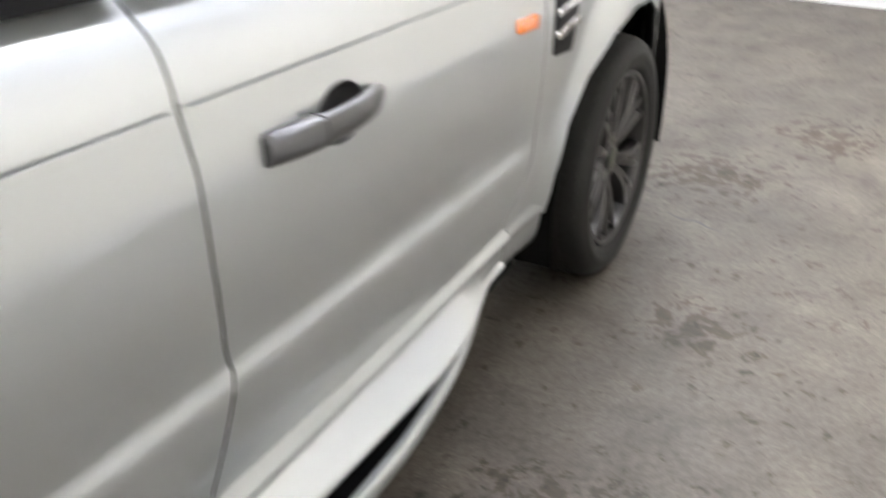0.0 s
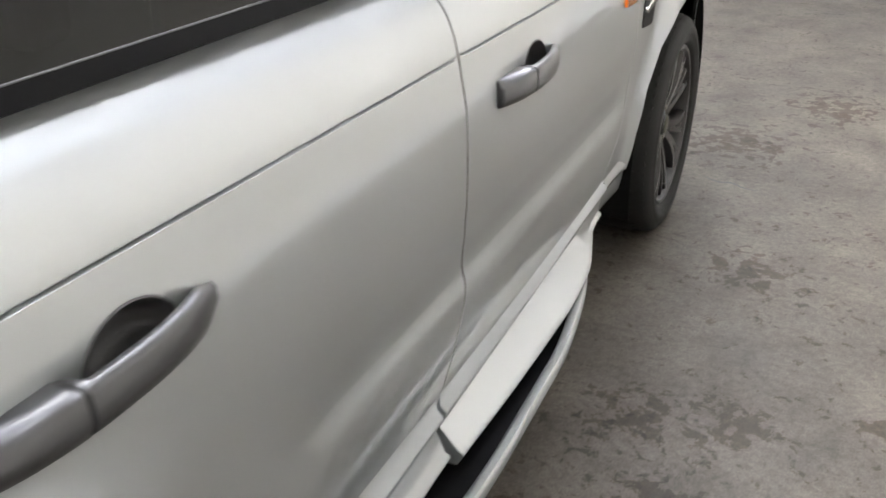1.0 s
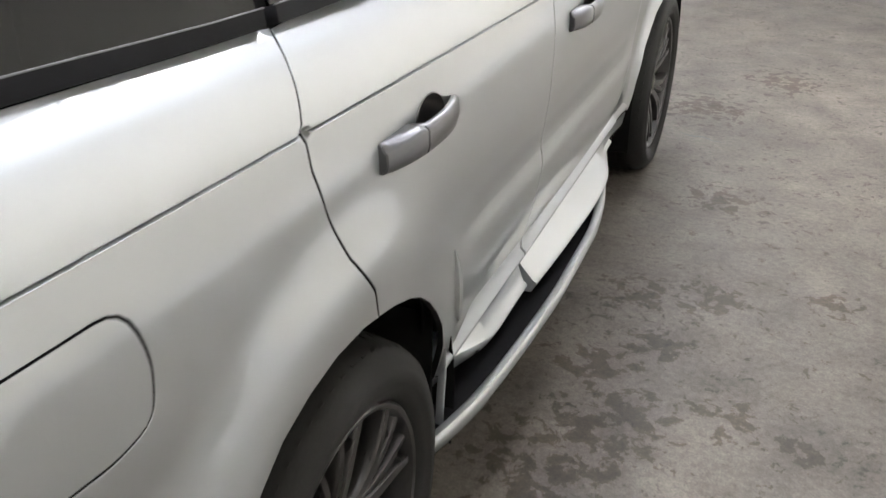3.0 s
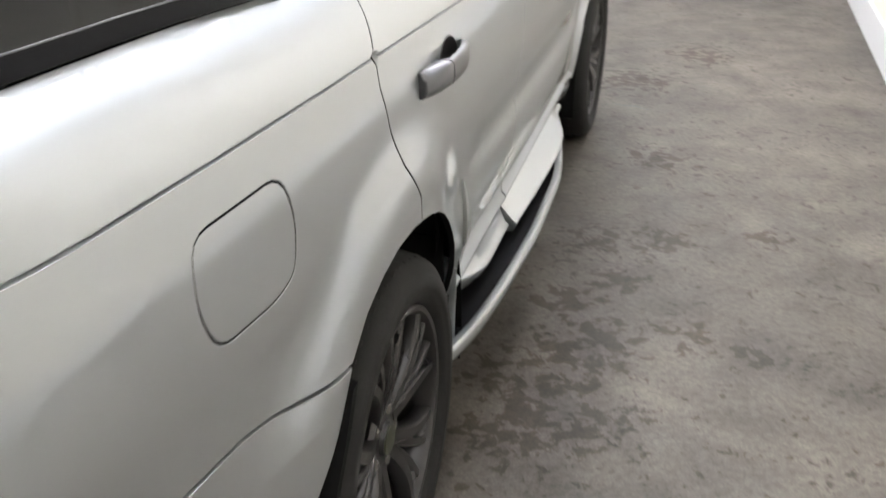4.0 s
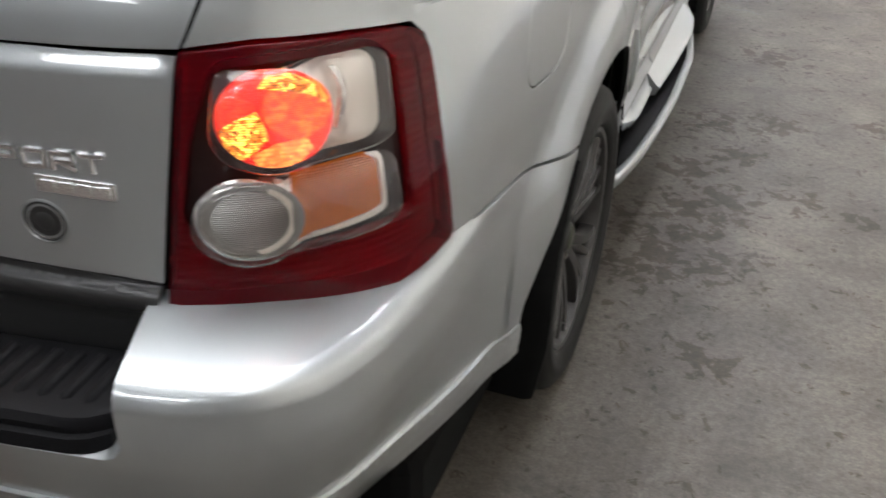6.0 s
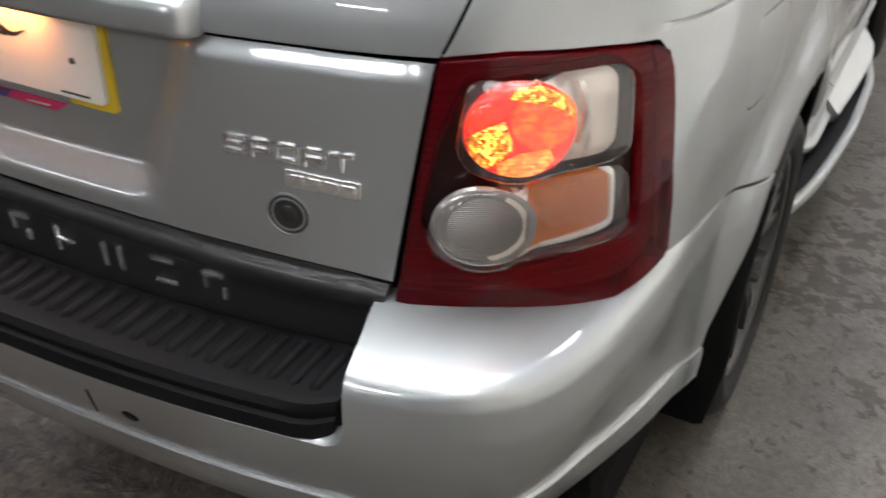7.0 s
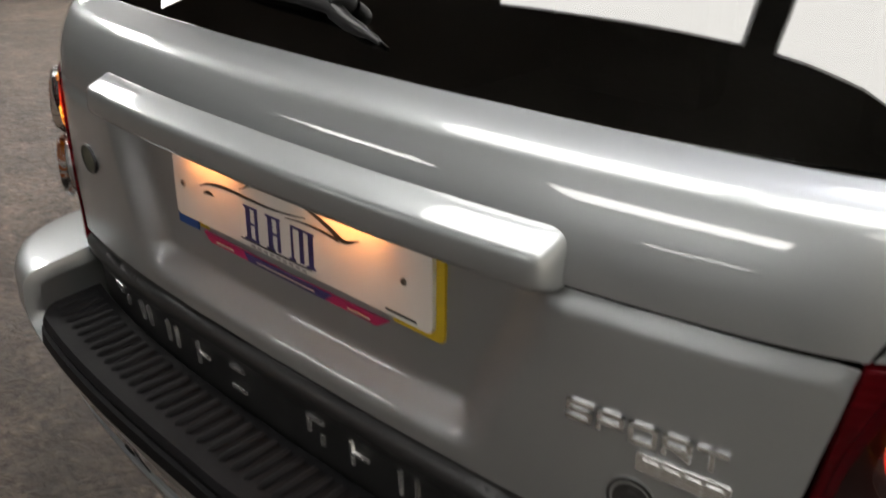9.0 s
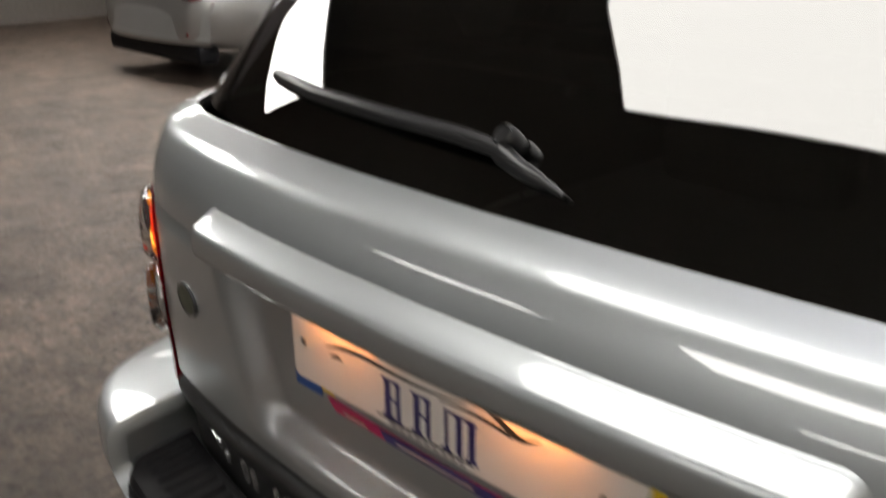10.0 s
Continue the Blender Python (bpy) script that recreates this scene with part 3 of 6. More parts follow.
class Cabin:
    """Glass and pillars above the waist: ruled between a plan at the waist and one at the roof."""

    low = [(0, -1.040), (0.25, -1.034), (0.45, -1.014), (0.60, -0.982), (0.70, -0.945), (0.774, -0.892), (0.822, -0.82), (0.842, -0.72), (0.848, -0.5), (0.860, 0.0), (0.864, 0.5), (0.864, 1.0), (0.858, 1.6), (0.848, 2.05)]
    high = [(0, -0.66), (0.22, -0.655), (0.39, -0.64), (0.51, -0.618), (0.575, -0.588), (0.615, -0.535), (0.632, -0.465), (0.638, -0.38), (0.637, -0.2), (0.65, 0.15), (0.655, 0.5), (0.652, 0.85), (0.64, 1.08), (0.60, 1.2)]
    z0, z1 = 1.275, 1.73

    def __init__(self):
        self.u, self.a = curve(self.low)
        v, b = curve(self.high)
        p = np.array(self.low)
        k = [np.argmin(np.linalg.norm(self.a - q, axis=1)) for q in p]
        h = [np.argmin(np.linalg.norm(b - np.array(q), axis=1)) for q in self.high]
        w = np.interp(self.u, self.u[k], v[h])
        self.b = np.stack([np.interp(w, v, b[:, i]) for i in (0, 1)], 1)
        t = np.gradient(self.a, self.u, axis=0)
        self.n = np.stack([t[:, 1], -t[:, 0]], 1)
        self.n[:, 0] -= self.n[0, 0] * np.clip(1 - self.u / 0.3, 0, 1)

    def __call__(self, u, z, lift=0.0):
        u, z = np.asarray(u, float), np.asarray(z, float)
        a, b, n = (np.stack([np.interp(u, self.u, q[:, i]) for i in (0, 1)], -1) for q in (self.a, self.b, self.n))
        t = ((z - self.z0) / (self.z1 - self.z0))[..., None]
        xy = a + (b - a) * t + n * (lift + 0.05 * (t * (1 - t)))
        return np.concatenate([xy, np.broadcast_to(z, xy.shape[:-1])[..., None]], -1)

    def at_y(self, y):
        k = np.argmax(self.a[:, 0] > 0.80)
        return np.interp(y, self.a[k:, 1], self.u[k:])


cabin = Cabin()


class Bulged:
    """The body skin with the two lens barrels of the tail lamp standing out of it."""

    def __call__(self, u, z, lift=0.0):
        top = (1 - ease(0.80, 1.18, np.hypot((u - 0.790) / 0.064, (z - 1.081) / 0.061))) + 0.62 * ease(0.77, 0.81, u) * (1 - ease(0.885, 0.935, u)) * ease(1.020, 1.048, z) * (1 - ease(1.118, 1.152, z))
        low = (1 - ease(0.80, 1.18, np.hypot((u - 0.755) / 0.062, (z - 0.964) / 0.057))) + 0.62 * ease(0.74, 0.78, u) * (1 - ease(0.895, 0.945, u)) * ease(0.908, 0.935, z) * (1 - ease(1.004, 1.026, z))
        return body(u, z, lift + 0.026 * np.minimum(1, np.maximum(top, low)) * (1 - 0.3 * ease(0.80, 0.92, u)))


lamp_skin = Bulged()


# ---- the building ----
FRONT_Y, RIGHT_X, BACK_Y, LEFT_X, TOP_Z = 6.8, 2.36, -12.5, -13.0, 3.32
SEAM_X, WALL_END = 0.1, -3.0


def setting(name, bm, mat, label):
    ob = part(name, bm, mat)
    return tagged(ob, label, kind="structure")


setting("floor", box(SEAM_X, RIGHT_X + 0.2, BACK_Y - 0.2, FRONT_Y + 0.2, -0.2, 0), CONCRETE, "worn grey concrete garage floor with dark scuffs")
setting("ground", box(LEFT_X - 0.2, SEAM_X, BACK_Y - 0.2, FRONT_Y + 0.2, -0.2, 0), TARMAC, "dark rough damp floor of the open bay")
setting("wall_front", box(LEFT_X - 0.2, RIGHT_X, FRONT_Y, FRONT_Y + 0.2, 0, TOP_Z), WALL_WHITE, "plain white painted garage wall")
setting("wall_right", box(RIGHT_X + 0.012, RIGHT_X + 0.2, WALL_END, FRONT_Y + 0.2, 0, TOP_Z), WALL_CREAM, "cream painted garage side wall")
# unseen rear walls and ceiling, coloured dark to suit what the tail reflects
setting("wall_right_back", box(RIGHT_X + 0.012, RIGHT_X + 0.2, BACK_Y - 0.2, WALL_END, 0, TOP_Z), WALL_DARK, "dark brown wall, out of view")
setting("wall_back", box(LEFT_X - 0.2, RIGHT_X, BACK_Y - 0.2, BACK_Y, 0, TOP_Z), WALL_DARK, "dark brown wall, out of view")
setting("wall_left", box(LEFT_X - 0.2, LEFT_X, BACK_Y, FRONT_Y, 0, TOP_Z), WALL_DARK, "dark brown wall, out of view")
setting("ceiling", box(LEFT_X - 0.2, RIGHT_X + 0.2, -0.45, FRONT_Y + 0.2, TOP_Z, TOP_Z + 0.2), CEILING, "pale painted garage ceiling")
setting("ceiling", box(LEFT_X - 0.2, RIGHT_X + 0.2, BACK_Y - 0.2, -0.45, TOP_Z, TOP_Z + 0.2), SOFFIT, "dark rear part of the garage ceiling")
setting("baseboard", box(RIGHT_X - 0.006, RIGHT_X + 0.012, WALL_END, FRONT_Y - 0.02, 0, 0.2, 0.003), SKIRT_WHITE, "white gloss painted skirting board")
setting("baseboard", box(LEFT_X, RIGHT_X - 0.006, FRONT_Y - 0.018, FRONT_Y, 0, 0.2, 0.003), SKIRT_WHITE, "white gloss painted skirting board")



def ceiling_light(x, y, z, w, l, below, above):
    ob = thing("ceiling_light", "lit white rectangular light panel hung below the ceiling, real or added fill", "light", (x, y, z), "ceiling lights")
    part("frame", box(-w / 2, w / 2, -l / 2, l / 2, -0.03, 0), SKIRT_WHITE, ob)
    # uplight added to brighten the ceiling over the lane
    if above:
        part("fill_uplight", box(-w / 2 + 0.03, w / 2 - 0.03, -l / 2 + 0.03, l / 2 - 0.03, 0, 0.008), TUBES[above], ob)
    for a in (-1, 1):
        part("hanger", box(a * w * 0.3 - 0.006, a * w * 0.3 + 0.006, -0.006, 0.006, 0.008 if above else 0, TOP_Z - z), STEEL, ob)
    part("diffuser", box(-w / 2 + 0.02, w / 2 - 0.02, -l / 2 + 0.02, l / 2 - 0.02, -0.045, -0.03), TUBES[below], ob)


for row in LIGHTS:
    ceiling_light(*row)

# ---- the car ----
car = thing("car", "silver metallic estate off-roader parked with its tail lamps lit", "car")
U0 = float(body.at_y(0.0))


def uy(points):
    """Flank outline from (y, z) to (length, z)."""
    return [(y + U0, z) for y, z in points]


def crease_rows(a, b):
    """Points either side of the groove along the flank, so that it is cut sharply."""
    out = []
    for d in (-0.009, -0.0031, -0.0019, -0.0007, 0.0007, 0.0019, 0.0031, 0.009, -0.360, -0.366, -0.372, -0.378):
        for y in np.arange(a if d > -0.1 else max(a, 0.62), b, 0.011):
            out.append((y + U0, float(crease_z(np.array(y))) + d))
    return out


def belt_z(y):
    return 1.2505 - 0.034 * np.clip(y, -0.72, 2.2) + 0.011 * (1 - ease(-0.5, 0.02, y))


def belt_line(a, b, drop=0.0, n=14):
    return [(y, float(belt_z(y)) - drop) for y in np.linspace(a, b, n)]


GAP_C = [(0.020, 1.247), (-0.002, 1.211), (-0.028, 1.150), (-0.022, 1.09), (0.000, 1.029), (0.037, 0.945), (0.088, 0.872), (0.110, 0.813)]
GAP_B = [(1.045, 1.213), (1.047, 1.156), (1.040, 1.099), (1.051, 1.011), (1.060, 0.882), (1.080, 0.76), (1.092, 0.700), (1.075, 0.645), (1.040, 0.534), (1.02, 0.46), (1.015, 0.44)]
GAP_A = [(2.10, 1.176), (2.13, 1.10), (2.145, 0.97), (2.155, 0.87), (2.172, 0.735), (2.165, 0.63), (2.12, 0.57), (2.03, 0.50), (2.0, 0.44)]
ARCH_BACK = [(0.110, 0.813), (0.06, 0.823), (-0.02, 0.825), (-0.09, 0.811), (-0.155, 0.785), (-0.218, 0.735)]
ARCH_FORE = [(0.110, 0.813), (0.17, 0.798), (0.23, 0.775), (0.29, 0.743), (0.345, 0.702), (0.395, 0.652), (0.437, 0.60), (0.472, 0.53), (0.482, 0.44)]
ARCH_FRONT = [(2.285, 0.42), (2.30, 0.52), (2.35, 0.635), (2.44, 0.735), (2.58, 0.805), (2.75, 0.835), (2.92, 0.82), (3.06, 0.76), (3.17, 0.66), (3.23, 0.54), (3.245, 0.44)]
BUMP_TOP = [(1.612, 0.735), (1.538, 0.748), (1.457, 0.766), (1.344, 0.798), (1.214, 0.818), (1.095, 0.839), (1.036, 0.850)]
LAMP_SIDE = [(1.030, 0.858), (0.998, 0.988), (0.975, 1.118), (0.968, 1.140), (0.950, 1.158)]
LAMP_TOP = [(0.875, 1.162), (0.776, 1.163), (0.7065, 1.157)]
LAMP = [(0.704, 1.154), (0.776, 1.1605), (0.875, 1.1595), (0.944, 1.156), (0.964, 1.147), (0.973, 1.126), (1.000, 0.988), (1.034, 0.862), (1.026, 0.852), (0.985, 0.841), (0.908, 0.829), (0.829, 0.829), (0.744, 0.840), (0.657, 0.854), (0.680, 1.0)]


def door_handle(y, z, side, door):
    """A pull handle with a lock cover behind it, over a round cup."""
    x = float(body(np.array([y + U0]), np.array([z]))[0, 0])

    def bar(t0, t1, name):
        rows = []
        for t in np.linspace(t0, t1, 16):
            bow = 0.035 * (1 - abs(2 * t - 0.95) ** 2.6 * 0.72)
            inner = bow - 0.016 if t > 0.36 else -0.004
            if t > 0.88:
                inner = inner + (-0.004 - inner) * ease(0.88, 0.95, t)
            tall = 0.0225 * (1 - 0.42 * ease(0.86, 1.0, t))
            top = tall * (0.55 + 0.45 * ease(0.0, 0.3, t))
            yy, zz = y - 0.146 + 0.292 * t, z + 0.008 * (0.5 - t)
            rows.append([(inner, -tall), (inner, tall), (bow * 0.35 + inner * 0.65, tall * 1.02), (bow - 0.006, top), (bow - 0.001, top * 0.72), (bow, -tall * 0.3), (bow - 0.003, -tall * 0.8), (bow - 0.009, -tall)])
            rows[-1] = [(side * (x + a), yy, zz + b) for a, b in rows[-1]]
        n = 8
        verts = [v for r in rows for v in r]
        faces = [(i * n + j, i * n + (j + 1) % n, (i + 1) * n + (j + 1) % n, (i + 1) * n + j) for i in range(len(rows) - 1) for j in range(n)]
        faces += [tuple(range(n)), tuple((len(rows) - 1) * n + j for j in range(n))]
        bm = fix(verts, faces, angle=55)
        bmesh.ops.bevel(bm, geom=[e for e in bm.edges if len(e.link_faces) == 2 and e.calc_face_angle(0) > radians(50)], offset=0.0016, segments=2, affect="EDGES")
        part(name, bm, PAINT_GREY, door, "dark grey metallic door handle")

    bar(0.0, 0.335, "lock_cover")
    bar(0.343, 1.0, "handle")
    # cup
    cy, cz, r = y + 0.036, z - 0.002, CUP_R
    rows = [(1.04, 0.001), (1.0, 0.002), (0.95, -0.003), (0.85, -0.014), (0.65, -0.026), (0.35, -0.033), (0.0, -0.035)]
    verts, faces, n, m = [], [], 28, 7
    for i in range(n):
        a = 2 * math.pi * i / n
        for k, d in rows:
            q = body(np.array([cy + U0 + 1.32 * r * k * math.cos(a)]), np.array([cz + r * k * math.sin(a)]), d)[0]
            verts.append((side * q[0], q[1], q[2]))
    for i in range(n):
        for j in range(m - 1):
            k = (i + 1) % n
            faces.append((i * m + j, i * m + j + 1, k * m + j + 1, k * m + j))
    part("handle_cup", fix(verts, faces, angle=60), PAINT_GREY, door, "dark grey finger cup behind the handle")


CUP_R = 0.044


def cup_hole(y, z):
    return [(y + 0.036 + U0 + 1.32 * CUP_R * math.cos(a), z - 0.002 + CUP_R * math.sin(a)) for a in np.linspace(0, 2 * math.pi, 30, endpoint=False)]


HANDLE_R, HANDLE_F = (0.298, 1.036), (1.318, 0.992)
for side in (1, -1):
    # rear quarter with fuel flap
    belt_back = [(0.7715, 1.284), (0.82, 1.283), (0.881, 1.283), (0.95, 1.283), (1.007, 1.284), (1.12, 1.286)]
    out = uy(GAP_C) + uy(ARCH_BACK)[1:] + BUMP_TOP + LAMP_SIDE + LAMP_TOP + [(0.7385, 1.222)] + belt_back + uy(belt_line(-0.68, 0.0))
    fl = fillet([(-0.570, 1.106), (-0.366, 1.096), (-0.338, 1.02), (-0.346, 0.952), (-0.40, 0.940), (-0.540, 0.955), (-0.573, 1.02)], 0.045)
    flap_out = [(y + U0, z) for y, z in fl]
    quarter = part("quarter_panel", panel(body, out, side, gap=0.0028, du=0.022, dz=0.010, holes=[flap_out] if side > 0 else (), lines=[crease_rows(-0.86, 0.0)], seal=PAINT), PAINT, car, "silver rear wing panel")
    if side > 0:
        part("fuel_flap", panel(body, flap_out, side, gap=0.0050, lift=-0.0005, seal=PAINT), PAINT, quarter, "rounded silver fuel filler flap")
    # doors
    out = uy(GAP_C) + uy(ARCH_FORE)[1:] + uy([(0.7, 0.438)]) + uy(GAP_B[::-1]) + uy(belt_line(1.0, 0.06))
    rear_door = part("rear_door", panel(body, out, side, gap=0.0035, du=0.028, dz=0.012, holes=[cup_hole(*HANDLE_R)], lines=[crease_rows(-0.03, 1.05)], seal=PAINT), PAINT, car, "silver rear door")
    door_handle(*HANDLE_R, side, rear_door)
    out = uy(GAP_B) + uy(GAP_A[::-1]) + uy(belt_line(2.05, 1.09))
    front_door = part("front_door", panel(body, out, side, gap=0.0035, du=0.030, dz=0.012, holes=[cup_hole(*HANDLE_F)], lines=[crease_rows(1.04, 2.13)], seal=PAINT), PAINT, car, "silver front door")
    door_handle(*HANDLE_F, side, front_door)
    # front wing
    out = uy(GAP_A) + uy([(2.2, 0.43)]) + uy(ARCH_FRONT) + uy([(3.30, 0.50), (3.42, 0.62), (3.46, 0.98)]) + uy([(3.2, 1.02), (2.8, 1.07), (2.4, 1.13)])
    wing = part("front_wing", panel(body, out, side, lines=[crease_rows(2.13, 2.4)], seal=PAINT), PAINT, car, "silver front wing")
    # side indicator and air vent
    ind = fillet(uy([(1.985, 0.948), (2.085, 0.940), (2.09, 0.968), (1.99, 0.975)]), 0.01)
    part("indicator_lens", panel(body, ind, side, lift=0.007, gap=0, depth=0.01, du=0.01, dz=0.01), ORANGE, front_door, "orange side indicator lens")
    vent = fillet(uy([(2.205, 0.845), (2.325, 0.83), (2.345, 0.93), (2.335, 1.03), (2.20, 1.045)]), 0.015)
    part("wing_vent", panel(body, vent, side, lift=0.003, gap=0, depth=0.01), BLACK, wing, "black side air vent with silver slats")
    for k in range(3):
        z = 0.885 + 0.05 * k
        part("vent_slat", panel(body, fillet(uy([(2.205, z), (2.335, z + 0.012), (2.335, z + 0.026), (2.205, z + 0.014)]), 0.004), side, lift=0.012, gap=0, depth=0.012, dz=0.008), CHROME, wing)
    # waist trims and glass
    for a, b, name in ((-0.72, 0.005, "quarter_window"), (0.03, 1.02, "door_window"), (1.05, 2.0, "door_window")):
        owner = {"quarter_window": quarter, "door_window": rear_door if a < 1 else front_door}[name]
        ua, ub = float(cabin.at_y(a)), float(cabin.at_y(b))
        zs = [(u, float(belt_z(y)) + 0.002) for u, y in zip(np.linspace(ua, ub, 8), np.linspace(a, b, 8))]
        tall = 0.012 if a > 1 else 0.021
        strip = zs + [(u, z + tall) for u, z in zs[::-1]]
        bright = [(u, z + tall - 0.0006) for u, z in zs] + [(u, z + tall + 0.0002) for u, z in zs[::-1]]
        part("trim_line", panel(cabin, bright, side, lift=0.0106, gap=0, depth=0.003, dz=0.01), PAINT_GREY, owner, "thin bright line on the waist seal")
        part("waist_trim", panel(cabin, strip, side, lift=0.010, gap=0.001, depth=0.02, dz=0.01), BLACK, owner, "black rubber waist seal")
        if name == "quarter_window":
            pane = [(0.800, 1.284), (0.86, 1.279)] + [(u, z + 0.001) for u, z in zs] + [(ub, 1.69), (0.86, 1.69)]
        elif a < 1:
            pane = [(u, z + 0.001) for u, z in zs] + [(ub, 1.70), (ua, 1.70)]
        else:
            pane = [(u, z + 0.001) for u, z in zs] + [(ub - 0.02, 1.30), (ub - 0.05, 1.60), (ub - 0.1, 1.70), (ua, 1.70)]
        part(name, panel(cabin, pane, side, lift=0.0, gap=0.004, depth=0.006, du=0.05, dz=0.05), TINT_SIDE, owner, "dark tinted side glass")
    for y in (0.017, 1.035):
        u = float(cabin.at_y(y))
        part("door_pillar", panel(cabin, [(u - 0.05, 1.24), (u + 0.05, 1.24), (u + 0.05, 1.71), (u - 0.05, 1.71)], side, lift=-0.010, gap=0, depth=0.03, dz=0.05), BLACK, car, "black door pillar")

# tail lamps
for side in (1, -1):
    window = fillet([(0.735, 1.138), (0.90, 1.146), (0.925, 1.13), (0.945, 0.99), (0.952, 0.925), (0.82, 0.918), (0.745, 0.90), (0.684, 0.955), (0.705, 1.06)], 0.018)
    lamp = part("tail_lamp", panel(body, LAMP, side, holes=[window], gap=0.0005, lift=0.004, depth=0.03, du=0.012, dz=0.010), RED_LENS, car, "tail lamp cluster with a dark red lens, lit")
    part("lamp_backing", panel(body, LAMP, side, gap=0.003, lift=-0.024, depth=0.004, du=0.03, dz=0.03), REFLECTOR, lamp, "ribbed reflector behind the red lens")
    part("lamp_well", panel(body, window, side, gap=-0.002, lift=-0.014, depth=0.004, du=0.02), SMOKE_LENS, lamp, "smoked dark lamp well")
    white = fillet([(0.80, 1.133), (0.890, 1.139), (0.906, 1.127), (0.915, 1.05), (0.90, 1.034), (0.80, 1.024)], 0.014)
    part("reversing_lens", panel(lamp_skin, white, side, gap=0, lift=-0.0190, depth=0.016, du=0.012, dz=0.012), LAMP_HOUSE, lamp, "frosted white reversing lens with a faint added glow")
    arc = [(0.852 + 0.010 * math.sin(math.pi * t), 1.062 + 0.066 * t) for t in np.linspace(0, 1, 9)]
    part("reflector_rib", panel(lamp_skin, arc + [(u + 0.006, z) for u, z in arc[::-1]], side, gap=0, lift=-0.0150, depth=0.004, edge=0.006), BADGE, lamp, "bright ridge in the white reflector")
    rows = 36

    def disc(u, z, r, squash=1.0):
        return [(u + r * math.cos(a), z + r * squash * math.sin(a)) for a in np.linspace(0, 2 * math.pi, rows, endpoint=False)]

    def facet(points):
        return [(0.790 + 0.0585 * a, 1.080 + 0.0555 * b) for a, b in points]

    part("stop_lamp", panel(lamp_skin, disc(0.790, 1.080, 0.0595, 0.95), side, gap=0, lift=-0.0170, depth=0.004, du=0.012, dz=0.012), LIT_RED, lamp, "round red lamp glowing orange inside")
    part("gold_facet", panel(lamp_skin, facet([(-0.96, -0.12), (-0.62, 0.08), (-0.30, 0.22), (-0.12, -0.30), (-0.42, -0.62), (-0.66, -0.74), (-0.88, -0.44)]), side, gap=0, lift=-0.0145, depth=0.004, du=0.008, dz=0.008, edge=0.006), LIT_GOLD, lamp, "glowing gold facet")
    part("gold_facet", panel(lamp_skin, facet([(-0.22, 0.72), (-0.08, 0.93), (0.30, 0.93), (0.62, 0.76), (0.86, 0.46), (0.90, 0.28), (0.62, 0.52), (0.30, 0.62)]), side, gap=0, lift=-0.0102, depth=0.004, du=0.008, dz=0.008, edge=0.006), LIT_GOLD, lamp, "glowing gold facet")
    part("pale_facet", panel(lamp_skin, facet([(-0.40, -0.66), (0.0, -0.46), (0.52, -0.40), (0.62, -0.62), (0.40, -0.86), (0.0, -0.985), (-0.35, -0.90)]), side, gap=0, lift=-0.0150, depth=0.004, du=0.008, dz=0.008, edge=0.006), LIT_PALE, lamp, "glowing orange lower facet")
    part("inner_reflector", panel(lamp_skin, disc(0.813, 1.0935, 0.0335), side, gap=0, lift=-0.0125, depth=0.006, du=0.01, dz=0.01), LIT_DIM, lamp, "glowing red inner dome")
    amber = fillet([(0.80, 1.012), (0.892, 1.018), (0.906, 1.010), (0.917, 0.944), (0.80, 0.931)], 0.01)
    edge = fillet([(0.78, 1.008), (0.894, 1.017), (0.911, 1.015), (0.9225, 0.938), (0.76, 0.921)], 0.010)
    part("amber_surround", panel(lamp_skin, edge, side, holes=[amber], gap=0, lift=-0.0150, depth=0.012, du=0.012, dz=0.012), LAMP_HOUSE, lamp, "clear rim round the amber lens")
    part("amber_lens", panel(lamp_skin, amber, side, gap=0, lift=-0.0180, depth=0.010, du=0.012, dz=0.012), AMBER, lamp, "amber indicator lens")
    part("fog_lamp", panel(lamp_skin, disc(0.755, 0.964, 0.0575, 0.9), side, gap=0, lift=-0.0170, depth=0.018, du=0.012, dz=0.012), CLEAR_OPTIC, lamp, "round clear lamp")
    ring = disc(0.755, 0.964, 0.0575, 0.9)
    part("fog_ring", panel(lamp_skin, ring, side, holes=[disc(0.756, 0.965, 0.050, 0.91)], gap=0, lift=-0.0130, depth=0.006, du=0.01, dz=0.01, edge=0.008), CLEAR_OPTIC, lamp, "frosted ring round the clear lamp")
    part("fog_dome", panel(lamp_skin, disc(0.757, 0.966, 0.040, 0.92), side, gap=0, lift=-0.0120, depth=0.006, du=0.01, dz=0.01), LAMP_GREY, lamp)
    upper = fillet([(0.722, 1.06), (0.735, 1.136), (0.89, 1.146), (0.914, 1.135), (0.924, 1.04), (0.90, 1.030), (0.78, 1.020), (0.735, 1.03)], 0.02)
    lower = fillet([(0.693, 0.955), (0.704, 1.0), (0.74, 1.016), (0.80, 1.018), (0.918, 1.024), (0.938, 0.932), (0.82, 0.914), (0.745, 0.907), (0.706, 0.922)], 0.02)
    for shape in (upper, lower):
        part("lens_cover", panel(lamp_skin, shape, side, gap=0, lift=0.001, depth=0.002, du=0.012, dz=0.010, edge=0.01), CLEAR, lamp, "clear outer lens")

